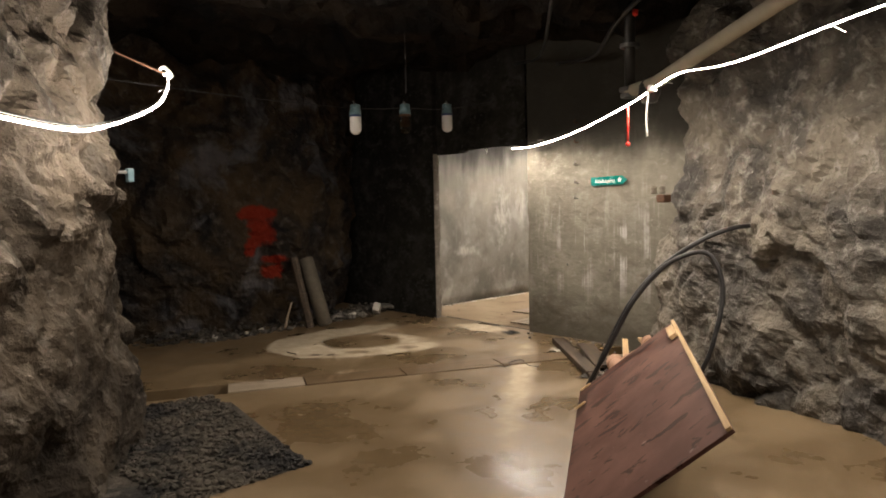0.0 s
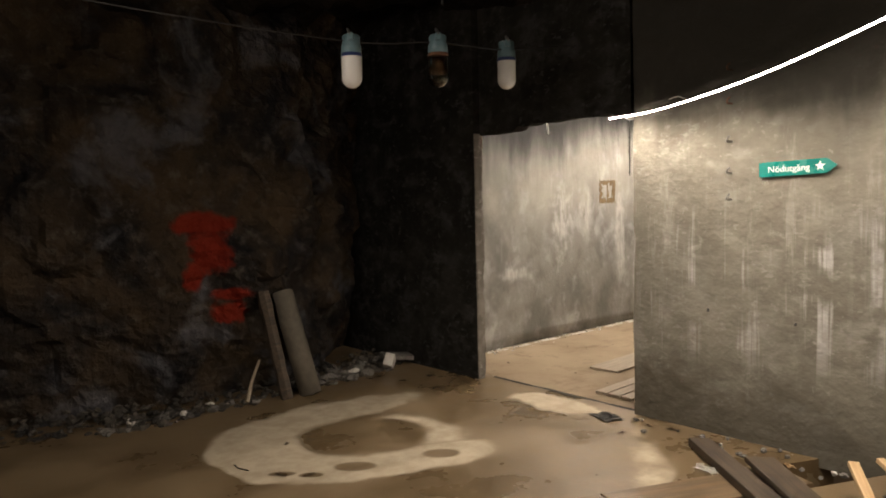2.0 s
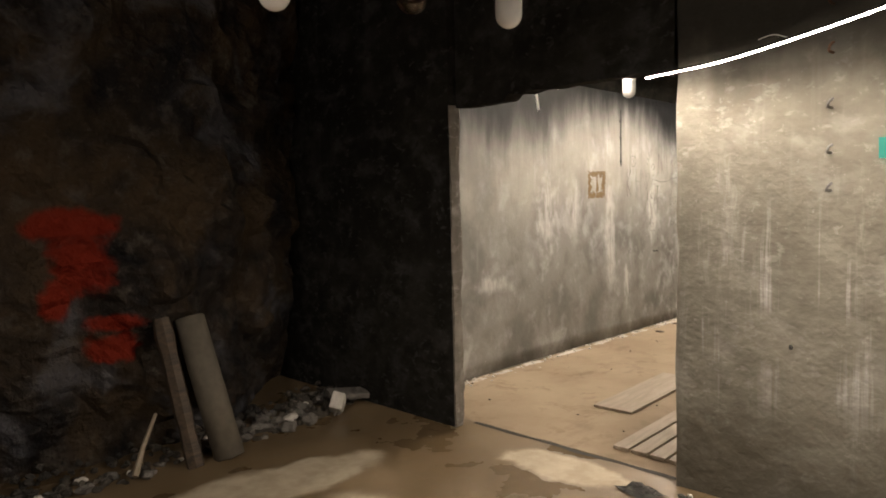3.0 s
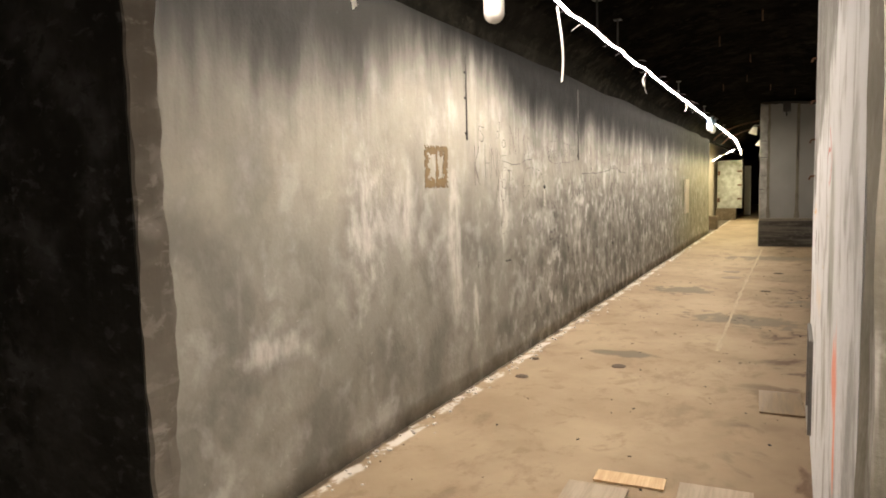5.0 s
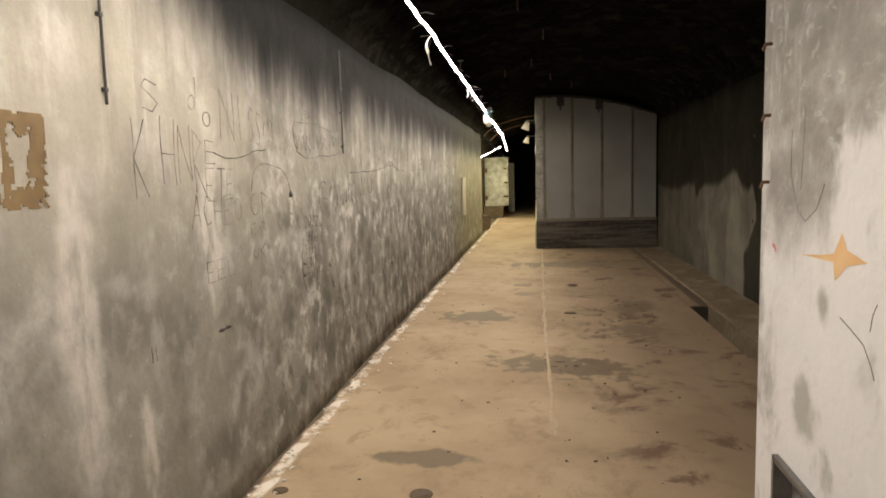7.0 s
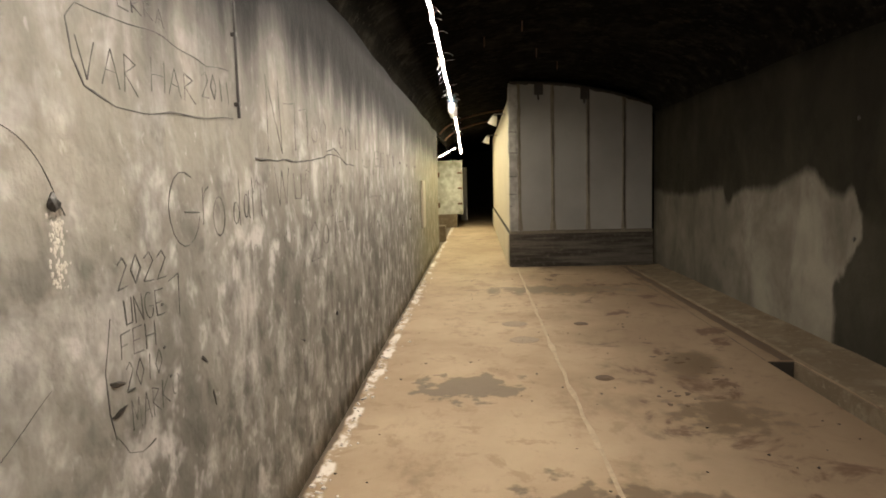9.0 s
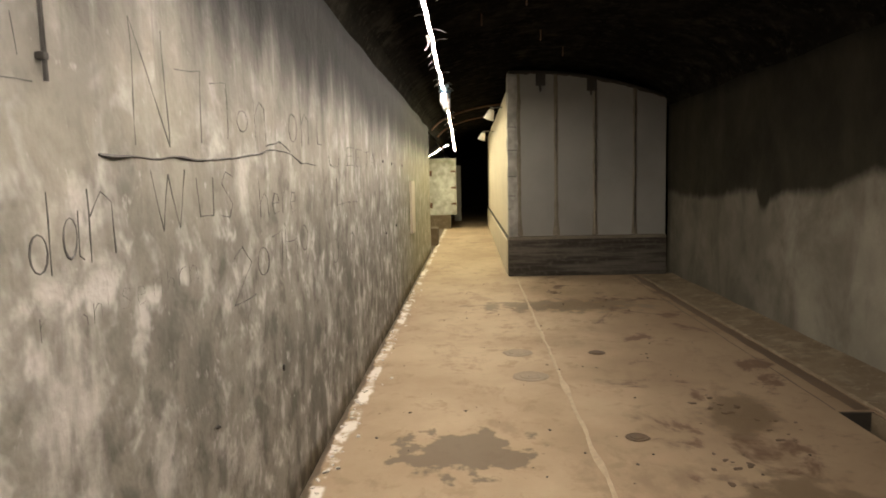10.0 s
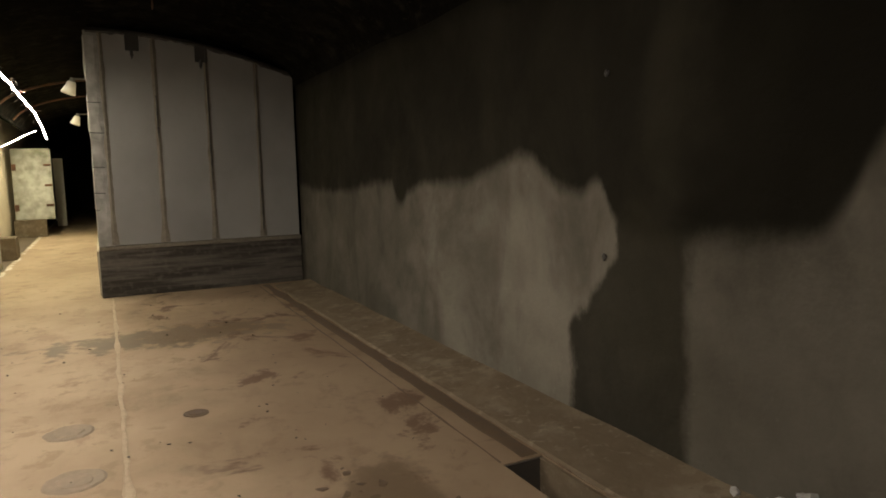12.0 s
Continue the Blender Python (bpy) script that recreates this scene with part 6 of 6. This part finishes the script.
part("body", lathe(bmesh.new(), [(0, -0.14), (0.06, -0.13), (0.085, -0.07), (0.08, 0.0), (0.05, 0.05), (0, 0.05)], 16, Matrix.Translation((-0.02, -0.1, 0.0))), M_TAR, valve, smooth=True)
part("red_knob", lathe(bmesh.new(), [(0, 0.03), (0.025, 0.02), (0.025, -0.02), (0, -0.03)], 12, Matrix.Translation((0.1, 0.1, 0.62))), M_RED, valve, "red knob")
rod = holder("red_rod", (4.18, 1.78, 1.905), "bright red plastic rod hanging under the lit strip", "rod")
part("stem", tube(bmesh.new(), [(0, 0, 0.02), (0.004, 0, 0.29)], 0.009, 8), M_RED, rod, smooth=True)
part("ball", lathe(bmesh.new(), [(0.019 * math.sin(math.pi * i / 8), -0.019 * math.cos(math.pi * i / 8)) for i in range(9)], 12), M_RED, rod, smooth=True)
bm = bmesh.new()
tube(bm, spline([(3.85, 1.40, 2.25), (3.86, 1.42, 2.12), (3.85, 1.42, 2.02), (3.88, 1.43, 1.92)], 5), 0.007, 6)
solid("white_cable_end", bm, M_WHITE, "loose white cable end hanging from the strip", "cable")
joint = holder("strip_joint", (3.83, 1.36, 2.245), "strip joint wrapped in red and white tape", "tape joint")
part("white_wrap", box(bmesh.new(), (0, 0, 0), (0.07, 0.045, 0.045), 0.012), M_WHITE, joint)
part("red_wrap", box(bmesh.new(), (0.045, 0.04, 0.005), (0.03, 0.05, 0.05), 0.01), M_RED, joint)

ins = holder("insulator", (4.78, 1.86, 1.47), "two dusty brown knob insulators on a rusty bracket", "insulator")
part("bracket", box(bmesh.new(), (0.05, -0.02, 0.0), (0.12, 0.08, 0.07), 0.015), M_RUST, ins)
for s in (-0.04, 0.04):
    part("knob", lathe(bmesh.new(), [(0, 0.10), (0.022, 0.095), (0.030, 0.075), (0.018, 0.06), (0.032, 0.045), (0.02, 0.03), (0, 0.03)], 14, Matrix.Translation((-0.01, s, 0.01))), M_PIPE, ins, smooth=True)
br = holder("switch_box", (0.98, 3.58, 1.70), "small grey switch box on a bent steel bracket", "switch box")
part("box", box(bmesh.new(), (0.02, 0, 0), (0.04, 0.06, 0.09), 0.008), M_CAP, br)
part("bracket", box(bmesh.new(), (-0.04, 0.0, 0.02), (0.09, 0.03, 0.02), 0.003), M_STEEL, br)
hk = holder("strip_hook", (1.56, 4.27, 2.50), "bent steel hook holding the strip end", "hook")
part("hook", tube(bmesh.new(), spline([(0, 0, 0), (0.03, 0.02, 0.03), (-0.02, 0.03, 0.09), (-0.06, 0.04, 0.07)], 5), 0.012, 6), M_WHITE, hk)
part("arm", tube(bmesh.new(), [(0, 0, 0.02), (-0.5, 0.1, 0.22), (-0.9, 0.1, 0.3)], 0.007, 6), M_RUST, hk)
bm = bmesh.new()
tube(bm, [(3.53, 3.72, 2.50), (3.535, 3.72, 2.58), (3.54, 3.73, 3.2)], [0.007, 0.007, 0.002], 6)
solid("ceiling_rod", bm, M_CABLE, "thin steel rod hanging from the rock ceiling", "rod")

# ---- leaning sheet of plywood, cables, clay pipes, planks ----
L0, Ud = Vector((3.65, 1.86, 0.012)), Vector((-0.83, -0.557, 0)).normalized()
Vd = (Vector((4.10, 1.34, 0.57)) - L0)
Vd = (Vd - Ud * Vd.dot(Ud))
H = Vd.length
Vd.normalize()
Wd = Ud.cross(Vd)
ply = new("plywood_sheet")
tagged(ply, "wet red-brown faced plywood sheet leaning on rubble by the rock", "plywood sheet")
ply.matrix_world = Matrix(((Ud.x, Vd.x, Wd.x, L0.x), (Ud.y, Vd.y, Wd.y, L0.y), (Ud.z, Vd.z, Wd.z, L0.z), (0, 0, 0, 1)))
sgn = 1.0 if Wd.z > 0 else -1.0
part("sheet", box(bmesh.new(), (1.22, H / 2, 0), (2.44, H, 0.018), 0.002), M_PLY, ply)
part("edge_lath", box(bmesh.new(), (1.22, H - 0.012, sgn * 0.016), (2.44, 0.024, 0.014), 0.002), M_WOOD_PALE, ply, "pale wooden edge lath")
part("batten", box(bmesh.new(), (0.40, H - 0.05, sgn * 0.034), (0.30, 0.05, 0.028), 0.003), M_WOOD_PALE, ply, "pale wooden batten block")
for u, v in ((0.03, 0.06), (0.45, 0.03)):
    part("chip", box(bmesh.new(), (u, v, sgn * 0.014), (0.03, 0.09, 0.012), 0.003), M_WOOD_PALE, ply)
for i in range(2):
    o = 0.035 * i
    bm = bmesh.new()
    pts = [(3.80 + o, 1.90, 0.03), (3.83 + o, 1.72 + o, 0.36), (3.88 + o, 1.54 + o, 0.72), (4.0 + o, 1.35 + o, 0.98)]
    pts += [(4.12, 1.14, 1.08), (4.15, 1.03, 0.97), (4.14, 0.99, 0.75), (4.06, 1.03, 0.40), (4.02, 1.1, 0.2)] if i == 0 else [(4.15, 1.14, 1.17), (4.30, 0.98, 1.25), (4.55, 0.9, 1.26)]
    tube(bm, spline(pts, 10), 0.018, 10)
    solid("power_cable", bm, M_CABLE, "thick black power cable looping up to the rock", "cable", "", "black cables", smooth=True)
rnd = random.Random(21)
for i, (x, y, z, yaw, tilt) in enumerate(((4.12, 1.82, 0.075, 0.7, 0.05), (4.36, 1.90, 0.08, 0.3, 0.0), (4.30, 1.72, 0.085, 0.9, 0.0), (4.55, 1.80, 0.12, 0.5, 0.0), (4.62, 1.98, 0.075, 0.2, 0.05), (4.78, 1.86, 0.12, 0.8, 0.1))):
    bm = bmesh.new()
    r = 0.062
    lathe(bm, [(r * 0.68, 0), (r, 0), (r, 0.22), (r * 1.22, 0.24), (r * 1.22, 0.31), (r * 0.9, 0.31), (r * 0.68, 0.26), (r * 0.68, 0)], 18)
    ob = solid("clay_pipe", bm, M_CLAY, "short fired-clay drain pipe tipped on the rubble heap", "clay pipe", "", "clay pipes", smooth=False)
    ob.matrix_world = Matrix.Translation((x, y, z)) @ Matrix.Rotation(yaw, 4, "Z") @ Matrix.Rotation(math.pi / 2 - tilt, 4, "Y")
bm = bmesh.new()
for i in range(200):
    x, y = rnd.uniform(3.95, 5.2), rnd.uniform(1.2, 2.15)
    r = rnd.uniform(0.02, 0.06)
    rough_block(bm, r, i, (1.2, 1, 0.8), (x, y, max(0, (2.1 - y)) * rnd.uniform(0, 0.28)), rnd.uniform(0, 3))
solid("rubble_heap", bm, M_STONE, "heap of broken stone at the foot of the rock", "rubble", "stuff")
for c, s, yaw, mat, lab in (((4.56, 2.60, 0.03), (1.42, 0.13, 0.05), 0.87, M_WOOD_DARK, "dark wet plank lying at the wall foot"), ((4.33, 2.36, 0.025), (0.98, 0.06, 0.045), 0.86, M_WOOD_DARK, "dark wet batten beside the plank"), ((4.62, 2.42, 0.05), (0.9, 0.16, 0.03), 0.80, M_WOOD_DARK, "dark wet plank lying at the wall foot"),
                            ((4.72, 2.15, 0.10), (0.42, 0.05, 0.025), 0.6, M_WOOD_PALE, "pale broken lath poking from the rubble"), ((4.92, 2.06, 0.13), (0.3, 0.04, 0.025), 1.0, M_WOOD_PALE, "pale broken lath poking from the rubble")):
    board("loose_plank", c, s, mat, lab, yaw, "loose planks", tilt=(0.0 if mat is M_WOOD_DARK else -0.35, 0.05))

# ---- left rock foot: gravel, rubble, leaning timber and pipe ----
bm = bmesh.new()
rnd = random.Random(31)
foot = spline([(0.9, 6.75, 0), (1.5, 6.60, 0), (2.4, 6.1, 0), (2.9, 5.95, 0), (3.9, 6.05, 0), (4.7, 6.1, 0), (5.1, 6.3, 0)], 20)
for i in range(850):
    p = foot[rnd.randrange(len(foot))]
    r = rnd.uniform(0.012, 0.04) * (1.4 if rnd.random() < 0.08 else 1)
    back = rnd.random()
    rough_block(bm, r, i, (1.2, 1, 0.8), (p.x + rnd.uniform(-0.15, 0.15), p.y + 0.45 * back - 0.03, 0.10 * back * rnd.random()), rnd.uniform(0, 3))
solid("gravel_bank", bm, M_GRAVEL, "bank of dark broken gravel along the rock foot", "gravel", "stuff")
bm = bmesh.new()
bm.faces.new([bm.verts.new((x, y, 0.003)) for x, y in ((0.4, 2.1), (1.42, 2.1), (1.66, 3.62), (1.25, 3.98), (0.4, 4.3))])
for i in range(2300):
    a, b = rnd.random(), rnd.random()
    x, y = 0.6 + a * (0.82 + 0.2 * b), 2.1 + b * 1.85
    if y > 4.55 - 0.42 * x:
        continue
    r = rnd.uniform(0.012, 0.028)
    rough_block(bm, r, i, (1.2, 1, 0.8), (x, y, r * rnd.uniform(0.1, 0.9)), rnd.uniform(0, 3))
bm.faces.ensure_lookup_table()
solid("gravel_bed", bm, M_GRAVEL, "bed of grey gravel beside the concrete floor", "gravel", "stuff")
rocks = []
for k in range(4):
    bm = bmesh.new()
    rough_block(bm, 1.0, 50 + k, (1.25, 0.9, 0.75), subdiv=2)
    rocks.append(mesh_of("rubble_stone", bm))
    rocks[-1].materials.append(M_STONE if k else M_LIME)
for i in range(112):
    t = rnd.random()
    x, y = (3.9 + 1.3 * t, 5.97 + 0.25 * t + rnd.uniform(-0.1, 0.35)) if i < 60 else (rnd.uniform(5.0, 5.28), rnd.uniform(2.3, 3.7))
    if i >= 78:
        x, y = 2.4 + 1.7 * t, 5.95 + rnd.uniform(-0.02, 0.2)
    r = rnd.uniform(0.022, 0.07) if i < 60 else rnd.uniform(0.012, 0.03) if i < 78 else rnd.uniform(0.018, 0.045)
    ob = new("rubble_stone", rocks[rnd.randrange(1, 4) if rnd.random() < 0.8 else 0])
    ob.matrix_world = Matrix.Translation((x, y, r * 0.5)) @ Matrix.Rotation(rnd.uniform(0, 6), 4, "Z") @ Matrix.Diagonal((r, r, r, 1))
    tagged(ob, "broken angular stone lying at the wall foot", "stone", "rubble stones")
board("concrete_chunk", (4.90, 6.10, 0.07), (0.20, 0.09, 0.12), M_LIME, "pale broken concrete slab propped in the rubble", 0.9, "", tilt=(0.5, 0.3))
board("concrete_chunk", (5.08, 6.22, 0.08), (0.30, 0.14, 0.04), M_STONE, "flat broken slab lying on the rubble", -0.3, "", tilt=(0.1, 0.15))
bm = bmesh.new()
lathe(bm, [(0.07, 0), (0.088, 0), (0.09, 0.86), (0.07, 0.87), (0.068, 0.5)], 20)
ob = solid("cement_pipe", bm, M_PIPE, "grey cement pipe leaning against the rock", "pipe", smooth=True)
ob.matrix_world = Matrix.Translation((3.96, 5.90, 0.0)) @ Matrix.Rotation(-0.32, 4, "X") @ Matrix.Rotation(-0.10, 4, "Y")
bm = bmesh.new()
tube(bm, [(3.75 - 0.008 * q + 0.012 * noise.noise(Vector((q, 0, 0))), 5.90 + 0.028 * q, 0.105 * q) for q in range(9)], [0.05 + 0.014 * noise.noise(Vector((q * 0.8, 4, 0))) for q in range(9)], 7)
solid("leaning_timber", bm, M_WOOD_DARK, "split weathered timber leaning against the rock", "timber")
bm = bmesh.new()
tube(bm, [(3.42, 5.92, 0.04), (3.50, 6.0, 0.16), (3.62, 6.1, 0.30)], [0.018, 0.014, 0.01], 6)
solid("thin_stick", bm, M_WOOD_GREY, "thin grey stick leaning on the gravel", "stick")
bm = bmesh.new()
tube(bm, spline([(3.62, 3.10, 0.005), (3.79, 3.02, 0.006), (3.88, 2.85, 0.005), (3.95, 2.84, 0.012), (4.01, 2.92, 0.006), (4.12, 2.87, 0.02), (4.05, 2.73, 0.01), (4.07, 2.61, 0.005)], 8), 0.0035, 6)
solid("loose_wire", bm, M_CABLE, "thin black wire curled on the wet floor", "wire", smooth=True)
bm = bmesh.new()
tube(bm, spline([(2.84, 4.86, 0.005), (2.83, 4.78, 0.01), (2.86, 4.72, 0.005)], 5), 0.004, 5)
solid("twig", bm, M_DARK, "small dark twig on the dry floor patch", "twig")


def scrap(name, x, y, w, d, h, material, label, category, group=""):
    """A thin crumpled piece lying on the floor."""
    bm = bmesh.new()
    rows = []
    for a in range(6):
        row = []
        for b in range(5):
            p = Vector((w * (a / 5 - 0.5), d * (b / 4 - 0.5), 0))
            q = Vector((x * 3 + a * 0.9, y * 3 + b * 0.9, 0))
            row.append(bm.verts.new(p + Vector((0.25 * w * noise.noise(q), 0.25 * d * noise.noise(q + Vector((3, 3, 3))), 0.006 + h * abs(noise.noise(q * 1.3 + Vector((0, 0, 4))))))))
        rows.append(row)
    for ra, rb in zip(rows, rows[1:]):
        for b in range(4):
            bm.faces.new((ra[b], rb[b], rb[b + 1], ra[b + 1]))
    bmesh.ops.solidify(bm, geom=bm.faces[:], thickness=0.004)
    ob = solid(name, bm, material, label, category, "", group)
    ob.matrix_world = Matrix.Translation((x, y, 0)) @ Matrix.Rotation(x * 7.0, 4, "Z")


scrap("paper_scrap", 4.70, 2.92, 0.13, 0.08, 0.03, M_LIME, "crumpled pale paper scrap on the wet floor", "paper")
scrap("dry_leaf", 5.06, 2.63, 0.06, 0.04, 0.02, M_WOOD_PALE, "yellow dry leaf lying at the wall foot", "leaf")
scrap("flat_stone", 5.10, 3.86, 0.2, 0.14, 0.012, M_STONE, "flat pale stone pressed into the floor by the doorway", "stone")
for x, y, w in ((5.18, 3.40, 0.08), (5.15, 3.24, 0.05), (4.90, 3.60, 0.06), (5.13, 3.56, 0.05), (4.67, 2.33, 0.05), (5.13, 3.09, 0.06), (2.97, 4.53, 0.08), (3.08, 4.42, 0.06), (3.23, 4.96, 0.05)):
    scrap("wood_chip", x, y, w, w * 0.5, 0.012, M_WOOD_BROWN, "small dark wood chip lying on the floor", "wood chip", "wood chips")
for pts, r in (([(5.25, 3.3, 2.9), (4.9, 2.6, 2.82), (4.4, 2.0, 2.95), (3.6, 1.0, 3.0)], 0.02), ([(5.25, 3.9, 3.0), (4.6, 3.0, 2.85), (3.4, 1.9, 2.9)], 0.014)):
    bm = bmesh.new()
    tube(bm, spline(pts, 10), r, 7)
    solid("ceiling_cable", bm, M_CABLE, "dark cable sagging under the rock ceiling", "cable", "", "ceiling cables", smooth=True)

# ---- grit and crumbs on the right-hand side of the tunnel ----
bm = bmesh.new()
for i in range(46):
    x = 13.25 + rnd.gauss(0, 0.13)
    rough_block(bm, rnd.uniform(0.015, 0.045), i, (1.3, 0.9, 0.8), (x, 2.15 + abs(rnd.gauss(0, 0.03)), 0.05 + max(0, 0.16 - 0.6 * abs(x - 13.25)) * rnd.random()), rnd.uniform(0, 3))
solid("plaster_crumbs", bm, M_LIMEGREY, "pale crumbled plaster heaped at the wall foot", "debris", "stuff")
for x, z in ((14.52, 1.91), (14.53, 0.96)):
    bm = bmesh.new()
    rough_block(bm, 0.022, x + z, (1, 0.5, 1.2), (x, 2.135, z), subdiv=2)
    part("hole", bm, M_TAR, bpy.data.objects["wall_right"])
